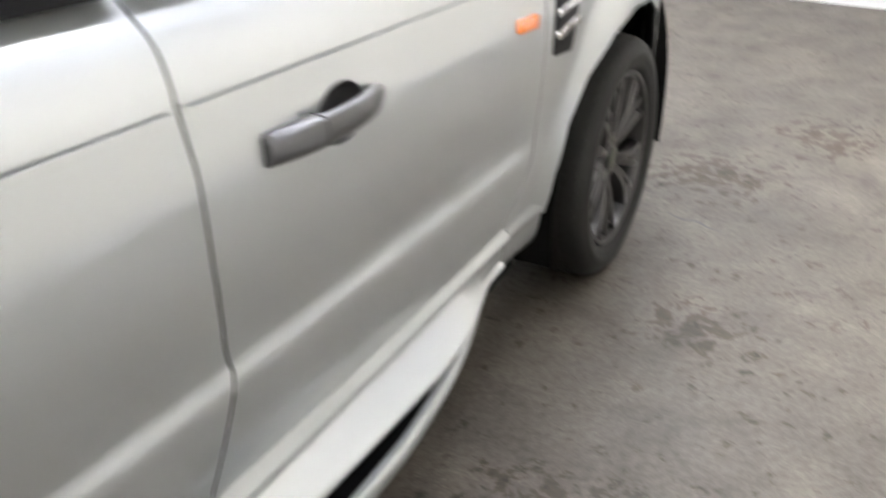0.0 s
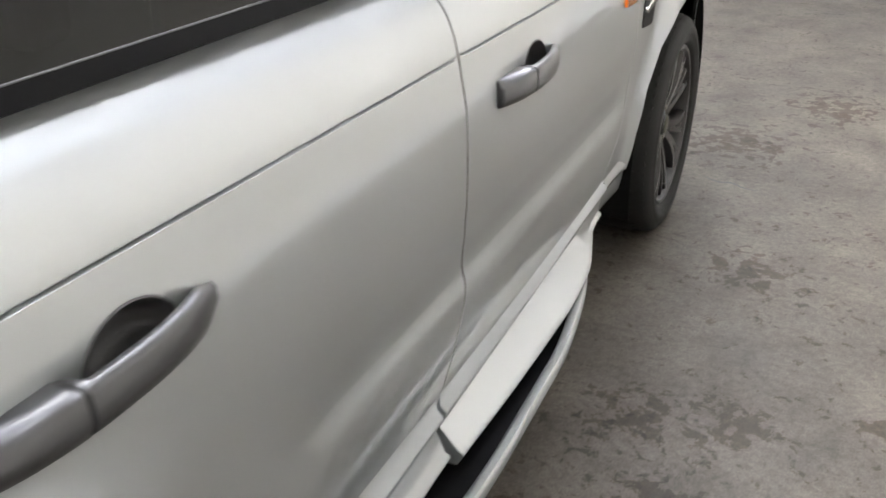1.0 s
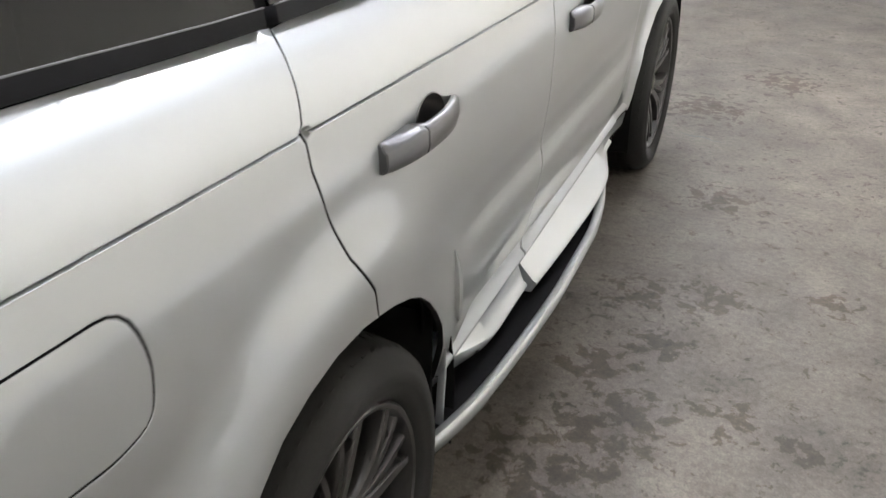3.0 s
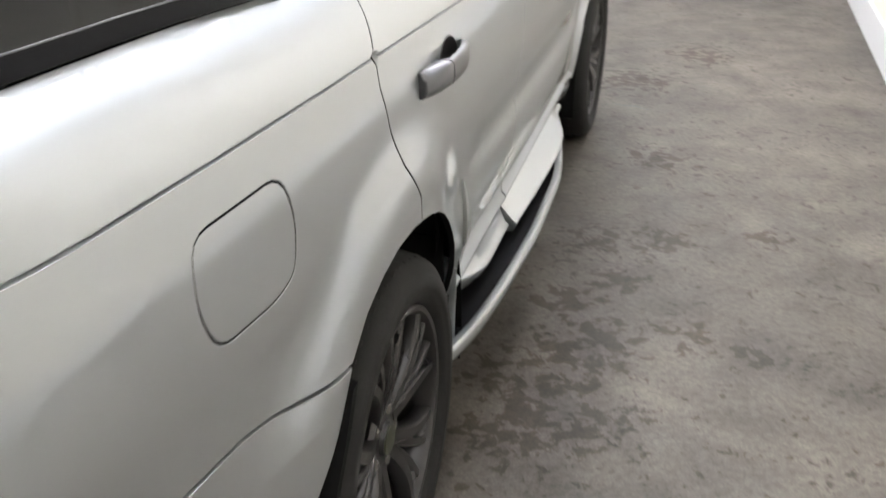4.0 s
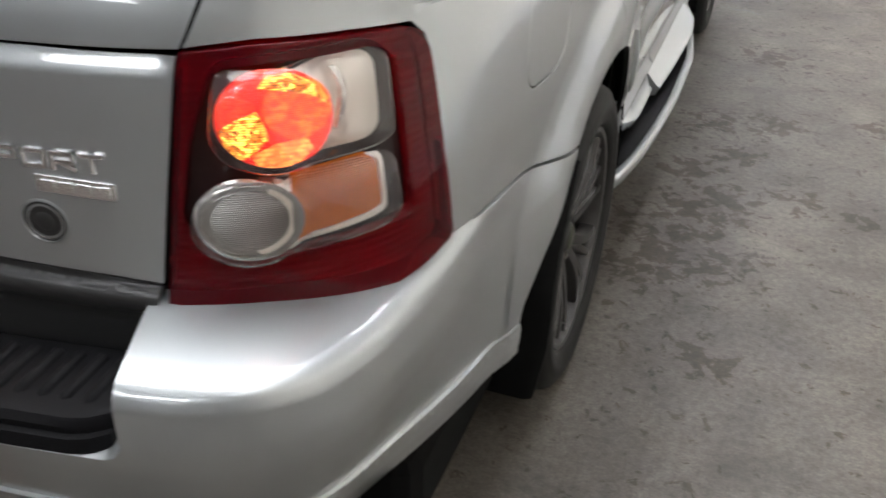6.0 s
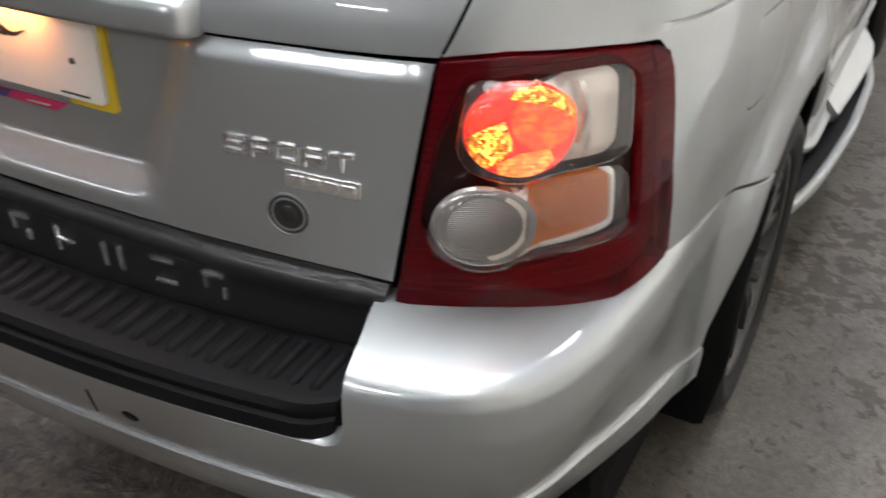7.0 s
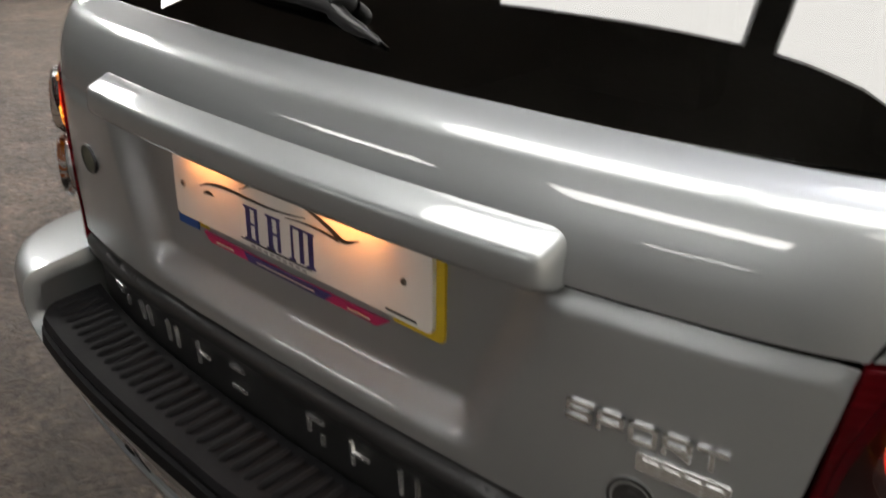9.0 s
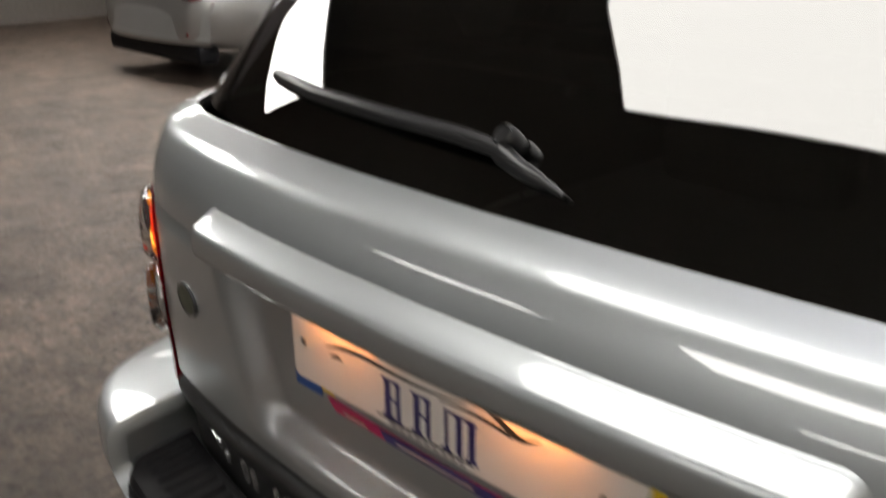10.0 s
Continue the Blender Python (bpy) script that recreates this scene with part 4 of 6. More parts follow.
# tailgate: both halves span the full width
class Wide:
    """The tail skin with length running from one flank to the other."""

    def __init__(self, skin):
        self.skin = skin

    def __call__(self, u, z, lift=0.0):
        u = np.asarray(u, float)
        q = self.skin(np.abs(u), z, lift)
        q[..., 0] *= np.where(u < 0, -1, 1)
        return q


tail_skin, glass_skin, bump_skin = Wide(body), Wide(cabin), Wide(bumper)


def both(half):
    """A symmetrical outline from its right half, top to bottom."""
    return half + [(-u, z) for u, z in half[::-1]]


gate_low = both([(0.0, 1.153), (0.35, 1.153), (0.55, 1.153), (0.701, 1.151), (0.676, 1.01), (0.654, 0.878), (0.60, 0.884), (0.45, 0.892), (0.25, 0.898), (0.0, 0.900)])
tailgate = part("tailgate", panel(tail_skin, gate_low, gap=0.0015, du=0.0098, dz=0.0042, edge=0.010, seal=PAINT), PAINT, car, "silver lower tailgate with a recessed plate bay")
gate_up = both([(0.0, 1.287), (0.3, 1.287), (0.55, 1.286), (0.72, 1.285), (0.768, 1.284), (0.737, 1.222), (0.705, 1.157), (0.5, 1.157), (0.0, 1.157)])
hatch = part("hatch", panel(tail_skin, gate_up, gap=0.0015, du=0.0105, dz=0.003, edge=0.0105, seal=PAINT), PAINT, car, "silver upper tailgate below the rear window")
strip_top = [(0.0, 0.894), (0.25, 0.892), (0.45, 0.886), (0.60, 0.878), (0.650, 0.872)]


class Strip:
    """The strip's own skin: a rolled upper edge over a hollow face."""

    hollow = staticmethod(profile([(0.92, -0.010), (0.893, -0.006), (0.885, 0.003), (0.876, 0.006), (0.864, 0.004), (0.852, -0.004), (0.83, -0.012), (0.79, -0.014), (0.76, -0.016)]))

    def __call__(self, u, z, lift=0.0):
        return tail_skin(u, z, lift + self.hollow(z + 0.021 * ease(0.1, 0.66, np.abs(u))))


strip_skin = Strip()
strip = both(strip_top + [(0.620, 0.752), (0.4, 0.752), (0.0, 0.752)])
garnish = part("tailgate_strip", panel(strip_skin, strip, gap=0.0015, du=0.014, dz=0.0030, edge=0.008), GARNISH, car, "dark grey satin strip with chrome marks")
pane = both([(0.0, 1.70), (0.4, 1.70), (0.66, 1.69), (0.74, 1.64), (0.765, 1.45), (0.775, 1.31), (0.76, 1.281), (0.3, 1.279), (0.0, 1.279)])
part("rear_window", panel(glass_skin, pane, gap=0.003, lift=-0.004, depth=0.006, du=0.05, dz=0.03), TINT, hatch, "dark tinted rear window glass")
# fin over the plate
fin_half = 0.436
rows = []
for u in np.r_[-fin_half, np.linspace(-fin_half + 0.002, -fin_half + 0.022, 7), np.linspace(-fin_half + 0.03, fin_half - 0.03, 41), np.linspace(fin_half - 0.022, fin_half - 0.002, 7), fin_half]:
    k = math.sqrt(max(0.0, 1 - max(0.0, (abs(u) - (fin_half - 0.024)) / 0.024) ** 2))
    base = body.base(np.array([abs(u)]))[0][0]
    x, y = math.copysign(base[0], u), base[1]
    p = (None, None, (x, y + 0.016))
    d = 0.012 + 0.020 * k
    drop = 0.014 * (1 - k)
    rows.append([(x, y + 0.04, 1.157), (x, y - d * 0.7, 1.154), (x, y - d * 0.94, 1.157), (x, y - d, 1.163), (x, y - d * 0.98, 1.184 - drop), (x, y - d * 0.93, 1.190 - drop), (x, y - d * 0.80, 1.1945 - drop), (x, p[2][1] - 0.004, 1.212 - drop), (x, p[2][1] + 0.02, 1.212 - drop)])
n = 9
fv = [p for r in rows for p in r]
ff = [(i * n + j, i * n + j + 1, (i + 1) * n + j + 1, (i + 1) * n + j) for i in range(len(rows) - 1) for j in range(n - 1)] + [tuple(range(n)), tuple((len(rows) - 1) * n + j for j in range(n))]
part("plate_fin", fix(fv, ff, angle=60), PAINT, hatch, "silver raised bar over the number plate")
# lock button
q = body(np.array([0.527]), np.array([0.950]))[0]
nq = normals(body, np.array([0.527]), np.array([0.950]))[0]
turn = Vector(nq).to_track_quat("X", "Z").to_matrix().to_4x4()
for name, prof, mat in (("lock_ring", [(0.0285, -0.004), (0.029, 0.0006), (0.0275, 0.0012), (0.0265, 0.0), (0.0255, -0.004)], PAINT), ("lock_button", [(0.0265, -0.004), (0.0255, 0.0008), (0.0235, 0.0015), (0.021, -0.0015), (0.019, 0.0006), (0.012, 0.0002), (0.0105, 0.0012), (0.0, 0.001)], GARNISH)):
    part(name, fix(*lathe(prof, 32)), mat, tailgate).matrix_basis = Matrix.Translation(Vector(q)) @ turn
q = body(np.array([0.535]), np.array([1.044]))[0] * (-1, 1, 1)
nq = normals(body, np.array([0.535]), np.array([1.044]))[0] * (-1, 1, 1)
turn = Vector(nq).to_track_quat("X", "Z").to_matrix().to_4x4()
oval = Matrix.Diagonal((1, 1.55, 1, 1))
for name, prof, mat in (("oval_badge", [(0.0225, -0.002), (0.0225, 0.002), (0.0205, 0.0035), (0.0, 0.004)], BADGE_GREEN), ("badge_rim", [(0.0235, -0.002), (0.024, 0.003), (0.0225, 0.0045), (0.0205, 0.0035)], PAINT_GREY)):
    part(name, fix(*lathe(prof, 32)), mat, tailgate, "dark green oval badge with a pale rim" if name == "oval_badge" else "").matrix_basis = Matrix.Translation(Vector(q)) @ turn @ oval


GLYPHS = {
    "S": [((1, 1), (0, 1)), ((0, 1), (0, 0.5)), ((0, 0.5), (1, 0.5)), ((1, 0.5), (1, 0)), ((1, 0), (0, 0))],
    "P": [((0, 0), (0, 1)), ((0, 1), (1, 1)), ((1, 1), (1, 0.42)), ((1, 0.42), (0, 0.42))],
    "O": [((0, 0), (0, 1)), ((0, 1), (1, 1)), ((1, 1), (1, 0)), ((1, 0), (0, 0))],
    "R": [((0, 0), (0, 1)), ((0, 1), (1, 1)), ((1, 1), (1, 0.42)), ((1, 0.42), (0, 0.42)), ((0.45, 0.42), (1, 0))],
    "T": [((0, 1), (1, 1)), ((0.5, 1), (0.5, 0))],
}


def badge_letter(ch, w, h, t, depth):
    """One raised letter of squared strokes with chamfered faces."""
    pieces = []
    for (ax, ay), (bx, by) in GLYPHS[ch]:
        a = np.array([t / 2 + ax * (w - t), t / 2 + ay * (h - t)])
        b = np.array([t / 2 + bx * (w - t), t / 2 + by * (h - t)])
        d = (b - a) / np.linalg.norm(b - a)
        n = np.array([-d[1], d[0]])
        a, b = a - d * t / 2, b + d * t / 2
        ring = [a - n * t / 2, b - n * t / 2, b + n * t / 2, a + n * t / 2]
        mid = sum(ring) / 4
        top = [p + np.sign(mid - p) * 0.0009 for p in ring]
        v = [(*p, 0) for p in ring] + [(*p, depth - 0.0008) for p in ring] + [(*p, depth) for p in top]
        f = [(8, 9, 10, 11)] + [(i + k, (i + 1) % 4 + k, (i + 1) % 4 + k + 4, i + k + 4) for k in (0, 4) for i in range(4)]
        pieces.append((v, f))
    verts, faces = merge(pieces)
    return solid(verts, faces, smooth=False)


for k, ch in enumerate("SPORT"):
    u = 0.452 + 0.0330 * k
    q = body(np.array([u + 0.0145]), np.array([1.026]))[0]
    nq = Vector(normals(body, np.array([u + 0.0145]), np.array([1.026]))[0])
    right = Vector((-nq.y, nq.x, 0)).normalized()
    up = nq.cross(right)
    m = Matrix((right, up, nq)).transposed().to_4x4()
    ob = part("badge_letter", badge_letter(ch, 0.0295, 0.0235, 0.0058, 0.0036), BADGE, tailgate, "raised chrome letter")
    ob.matrix_basis = Matrix.Translation(Vector(q) - right * 0.0145 + up * (-0.006 - 0.0006 * k)) @ m
small = fillet([(0.529, 0.991), (0.619, 0.986), (0.619, 1.006), (0.529, 1.011)], 0.002)
part("badge_plaque", panel(body, small, lift=0.003, gap=0, depth=0.004, du=0.012, dz=0.008), BADGE, tailgate, "small chrome badge with unreadable marks")
for k in range(4):
    u, z = 0.536 + 0.0205 * k, 1.0 - 0.0011 * k
    part("badge_bar", panel(body, fillet([(u, z - 0.006), (u + 0.015, z - 0.0068), (u + 0.015, z + 0.0052), (u, z + 0.006)], 0.002), lift=0.0052, gap=0, depth=0.003, du=0.01, dz=0.01, edge=0.006), BADGE, tailgate)


def chrome_mark(u, kind):
    """A plain chrome mark on the strip: bars in place of lettering."""
    z0, z1 = 0.792, 0.835
    bars = {0: [(0, 0.036, 0.034, 0.043), (0, 0.008, 0.012, 0.043), (0.026, 0.036, 0, 0.02)], 1: [(0.0, 0.036, 0.034, 0.043), (0.0, 0.036, 0.0, 0.008)], 2: [(0.0, 0.008, 0.0, 0.043), (0.028, 0.036, 0.0, 0.043)], 3: [(0, 0.036, 0.018, 0.026), (0, 0.008, 0, 0.043)]}[kind]
    for a, b, c, d in bars:
        e = 0.0024
        q = strip_skin(np.array([u + a + e, u + b - e, u + b - e, u + a + e]), np.array([z0 + c + e, z0 + c + e, z0 + d - e, z0 + d - e]), 0.0042)
        r = strip_skin(np.array([u + a, u + b, u + b, u + a]), np.array([z0 + c, z0 + c, z0 + d, z0 + d]), -0.002)
        part("chrome_bar", fix(list(q) + list(r), [(0, 1, 2, 3), (0, 4, 5, 1), (1, 5, 6, 2), (2, 6, 7, 3), (3, 7, 4, 0)]), SATIN, garnish, "chrome bar mark")


for k, u in enumerate((-0.492, -0.398, -0.304, -0.210, -0.116, 0.062, 0.148, 0.236, 0.324, 0.405)):
    chrome_mark(u - 0.02, (0, 2, 2, 3, 1, 0, 3, 2, 1, 0)[k])

# number plate in its surround
PY, PZ = -1.104, 1.086


def flat(points, y, depth, mat, name, parent, label=""):
    """A thin flat piece facing the tail."""
    p = np.array(points, float)
    n = len(p)
    verts = [(a, y, b) for a, b in p] + [(a, y + depth, b) for a, b in p]
    faces = [tuple(range(n)), tuple(range(n, 2 * n))[::-1]] + [(i, (i + 1) % n, n + (i + 1) % n, n + i) for i in range(n)]
    return part(name, fix(verts, faces, smooth=False), mat, parent, label)


plate = flat(fillet([(-0.26, PZ - 0.0555), (0.26, PZ - 0.0555), (0.26, PZ + 0.0555), (-0.26, PZ + 0.0555)], 0.01), PY, 0.006, PLATE_WHITE, "number_plate", car, "white show plate with a navy dealer mark")
flat(fillet([(-0.268, PZ - 0.066), (0.272, PZ - 0.066), (0.272, PZ + 0.058), (-0.268, PZ + 0.058)], 0.008), PY + 0.0065, 0.012, PLATE_YELLOW, "plate_surround", plate, "yellow plastic plate surround")
flat([(-0.266, PZ - 0.072), (-0.215, PZ - 0.072), (-0.215, PZ - 0.0567), (-0.266, PZ - 0.0567)], PY + 0.004, 0.002, PLATE_BLUE, "blue_tab", plate)
flat([(-0.20, PZ - 0.0685), (-0.185, PZ - 0.0815), (0.165, PZ - 0.0815), (0.185, PZ - 0.0685)], PY + 0.003, 0.006, PLATE_MAGENTA, "advert_strip", plate, "magenta and purple advert strip")
flat([(-0.09, PZ - 0.0805), (0.07, PZ - 0.0805), (0.085, PZ - 0.0695), (-0.10, PZ - 0.0695)], PY + 0.001, 0.003, PLATE_NAVY, "advert_panel", plate)
for a, b in ((-0.07, 0.05), (-0.165, -0.125), (0.115, 0.155)):
    flat([(a, PZ - 0.0765), (b, PZ - 0.0765), (b, PZ - 0.0745), (a, PZ - 0.0745)], PY - 0.0005, 0.002, GREY_INK, "print_bar", plate)
flat([(-0.04, PZ - 0.064), (0.02, PZ - 0.064), (0.02, PZ - 0.061), (-0.04, PZ - 0.061)], PY + 0.005, 0.002, INK, "print_bar", plate)
flat([(0.185, PZ - 0.050), (0.235, PZ - 0.050), (0.235, PZ - 0.0475), (0.185, PZ - 0.0475)], PY - 0.001, 0.002, INK, "print_bar", plate)


def stroke(points, widths, mat, name, y=PY - 0.0012):
    """A tapering brush line on the plate."""
    _, p = curve(points, 40)
    w = np.interp(np.linspace(0, 1, 40), np.linspace(0, 1, len(widths)), widths)
    t = np.gradient(p, axis=0)
    t /= np.linalg.norm(t, axis=1)[:, None]
    n = np.stack([-t[:, 1], t[:, 0]], 1)
    ring = np.vstack([p + n * w[:, None] / 2, (p - n * w[:, None] / 2)[::-1]])
    k = len(ring)
    verts = [(a, y, b) for a, b in ring] + [(a, y + 0.0024, b) for a, b in ring]
    h = k // 2
    faces = [(i, i + 1, k - 2 - i, k - 1 - i) for i in range(h - 1)] + [(i, (i + 1) % k, k + (i + 1) % k, k + i) for i in range(k)]
    part(name, fix(verts, faces, smooth=False), mat, plate, "printed black sweep line")


def on_plate(points):
    """Plate places from shares of its width and height, from the top corner."""
    return [(-0.26 + 0.52 * a, PZ + 0.0555 - 0.111 * b) for a, b in points]


stroke(on_plate([(0.13, 0.47), (0.17, 0.40), (0.25, 0.36), (0.36, 0.37), (0.44, 0.37), (0.52, 0.34), (0.58, 0.30)]), [0.001, 0.005, 0.0045, 0.0035, 0.003, 0.002, 0.0008], INK, "logo_line")
stroke(on_plate([(0.315, 0.29), (0.385, 0.15), (0.45, 0.12), (0.58, 0.17), (0.66, 0.28), (0.72, 0.38), (0.77, 0.30)]), [0.0008, 0.003, 0.004, 0.0045, 0.005, 0.007, 0.001], INK, "logo_line")
stroke(on_plate([(0.50, 0.40), (0.57, 0.37), (0.64, 0.37), (0.70, 0.40)]), [0.0008, 0.002, 0.003, 0.004], INK, "logo_line")
stroke(on_plate([(0.145, 0.55), (0.165, 0.52), (0.19, 0.53)]), [0.002, 0.006, 0.001], INK, "logo_line")
flat([(-0.10, PZ - 0.0475), (0.05, PZ - 0.0475), (0.05, PZ - 0.0455), (-0.10, PZ - 0.0455)], PY - 0.001, 0.002, INK, "logo_line", plate)
for a in np.linspace(-0.078, 0.03, 9):
    flat([(a, PZ - 0.0535), (a + 0.009, PZ - 0.0535), (a + 0.009, PZ - 0.0495), (a, PZ - 0.0495)], PY - 0.001, 0.002, GREY_INK, "print_bar", plate)
# navy mark of plain upright bars
for a, w in ((-0.098, 0.009), (-0.079, 0.006), (-0.050, 0.009), (-0.031, 0.006), (-0.002, 0.004), (0.015, 0.008), (0.033, 0.009)):
    a += 0.012
    flat([(a, PZ - 0.043), (a + w, PZ - 0.043), (a + w, PZ + 0.004), (a, PZ + 0.004)], PY - 0.001, 0.002, PLATE_NAVY, "logo_bar", plate)
for a, b, z in ((-0.102, -0.072, 0.003), (-0.098, -0.074, -0.020), (-0.102, -0.072, -0.043), (-0.054, -0.024, 0.003), (-0.050, -0.026, -0.020), (-0.006, 0.006, -0.043), (0.029, 0.046, -0.043), (0.0, 0.044, 0.003), (-0.054, -0.037, -0.043)):
    a, b = a + 0.012, b + 0.012
    flat([(a, PZ + z - 0.0015), (b, PZ + z - 0.0015), (b, PZ + z + 0.0015), (a, PZ + z + 0.0015)], PY - 0.0014, 0.002, PLATE_NAVY, "logo_bar", plate)
for x in (-0.237, 0.215):
    part("plate_screw", fix(*lathe([(0.0045, -0.001), (0.004, 0.002), (0.0, 0.0025)], 12)), STEEL, plate).matrix_basis = Matrix.Translation((x, PY, PZ - 0.004)) @ Euler((0, 0, radians(-90))).to_matrix().to_4x4()

# rear bumper
top_side = [(float(bumper.at_y(y)), z - 0.0045) for y, z in [(float(body(np.array([u]), np.array([z]))[0, 1]), z) for u, z in BUMP_TOP]]
u_in = 0.662
lip_edge = [(u, float(lip_z(bumper(np.array([u]), np.array([0.6]))[0, 1]))) for u in np.r_[np.arange(float(bumper.at_y(-0.43)), 0.05, -0.045), 0.0]]
half = [(0.0, 0.7145), (0.3, 0.7145), (0.52, 0.7145), (0.635, 0.7145), (0.650, 0.722), (u_in, 0.74), (u_in, 0.80), (u_in + 0.002, 0.858), (0.78, 0.859), (0.90, 0.858), (1.0, 0.854), (1.06, 0.850)] + top_side[::-1] + [
        (float(bumper.at_y(-0.275)), 0.66), (float(bumper.at_y(-0.36)), 0.57), (float(bumper.at_y(-0.42)), 0.49)] + lip_edge
rear_bumper = part("rear_bumper", panel(bump_skin, both(half), gap=0.0008, depth=0.03, du=0.015, dz=0.0085), PAINT, car, "silver rear bumper with wrap-round corners")
low = [(u, z - 0.082 + 0.026 * float(ease(0.95, 1.3, u))) for u, z in lip_edge[::-1]]
lip_out = [(u, z + 0.010) for u, z in lip_edge[::-1]]
lip_half = lip_out + low[::-1]
lip_skin_wide = Wide(lip_skin)
part("bumper_lip", panel(lip_skin_wide, both(lip_half), gap=0, depth=0.02, du=0.025, dz=0.007), PAINT, rear_bumper, "silver lower bumper lip")
for s in (1, -1):
    zs = [0.70, 0.74, 0.77, 0.79, 0.803, 0.812, 0.821, 0.836, 0.850]
    v = []
    for z in zs:
        q = bump_skin(np.array([s * (u_in + 0.001)]), np.array([z]))[0]
        v += [q + (s * 0.001, 0.002, -0.001), np.array([s * 0.648, -1.02, z])]
    f = [(2 * i, 2 * i + 1, 2 * i + 3, 2 * i + 2) for i in range(len(zs) - 1)]
    part("bumper_cheek", fix(v, f), PAINT, rear_bumper, "silver inner end wall of the bumper block")
for u, z in ((0.318, 0.632), (0.712, 0.575), (-0.318, 0.632), (-0.712, 0.575)):
    q, nq = bump_skin(np.array([u]), np.array([z]))[0], normals(bump_skin, np.array([u]), np.array([z]))[0]
    turn = Vector(nq).to_track_quat("X", "Z").to_matrix().to_4x4()
    part("parking_sensor", fix(*lathe([(0.0125, -0.004), (0.0125, 0.0015), (0.010, 0.0025), (0.0, 0.001)], 20)), BLACK, rear_bumper, "black parking sensor disc").matrix_basis = Matrix.Translation(Vector(q)) @ turn
for u in (0.262, -0.262):
    part("tow_cover_seam", panel(bump_skin, [(u - 0.024, 0.60), (u - 0.021, 0.60), (u + 0.003, 0.67), (u, 0.67)], gap=0, lift=0.0012, depth=0.002, edge=0.004), SHADOW, rear_bumper)
# bumper top pad with ribs
inner_y = lambda x: float(tail_skin(np.array([x]), np.array([0.78]))[0, 1]) - 0.002
outer_y = lambda x: float(bump_skin(np.array([x * 1.02]), np.array([0.715]))[0, 1]) - 0.001
xs = np.linspace(-0.632, 0.632, 61)
verts, faces = [], []
for x in xs:
    a, b = inner_y(x), outer_y(x)
    r = 0.02 * ease(0.60, 0.632, abs(x))
    verts += [(x, a + 0.01, 0.70), (x, a + 0.008, 0.772), (x, a, 0.772), (x, b + 0.022 + r, 0.766), (x, b + 0.010 + r, 0.762), (x, b + 0.004 + r, 0.752), (x, b + 0.006 + r, 0.742), (x, b + r, 0.738), (x, b - 0.002 + r, 0.718), (x, b + 0.02, 0.712)]
n = 10
faces = [(i * n + j, i * n + (j + 1) % n, (i + 1) * n + (j + 1) % n, (i + 1) * n + j) for i in range(len(xs) - 1) for j in range(n)] + [tuple(range(n)), tuple((len(xs) - 1) * n + j for j in range(n))]
pad = part("bumper_pad", fix(verts, faces, angle=40), PAD, rear_bumper, "ribbed black plastic bumper step pad")
for x in np.arange(-0.60, 0.6001, 0.0285):
    a, b = inner_y(x) - 0.008, outer_y(x) + 0.034
    ring = [(0.0088 * math.cos(t), 0.0080 * math.sin(t)) for t in np.linspace(0, math.pi, 7)]
    path = [((x, a + (b - a) * t, 0.7695 + (0.766 - 0.772) * t), (1, 0, 0), (0, 0, 1)) for t in (0, 0.94)]
    v, f = sweep(path, ring)
    v += [(x, b + (a - b) * -0.03, 0.7665)]
    k = len(v) - 1
    f += [(7 + j, 7 + j + 1, k) for j in range(6)]
    part("pad_rib", fix(v, f), PAD, pad)

# ---- skirts and running boards ----
lip_front = profile([(0.99, 0.949), (1.04, 0.953), (1.3, 0.968), (1.6, 0.977), (1.75, 0.966), (1.88, 0.935), (1.98, 0.912), (2.3, 0.905)])
lip_rear = profile([(0.40, 0.915), (0.46, 0.921), (0.7, 0.930), (1.0, 0.932)])
ridge_z = profile([(0.4, 0.470), (1.0, 0.462), (1.9, 0.458), (2.1, 0.455), (2.3, 0.435)])
board_x = profile([(0.395, 0.932), (0.42, 0.940), (0.60, 0.976), (0.85, 0.998), (1.1, 1.010), (1.4, 1.009), (1.6, 0.990), (1.75, 0.962), (1.9, 0.918), (1.98, 0.888)])
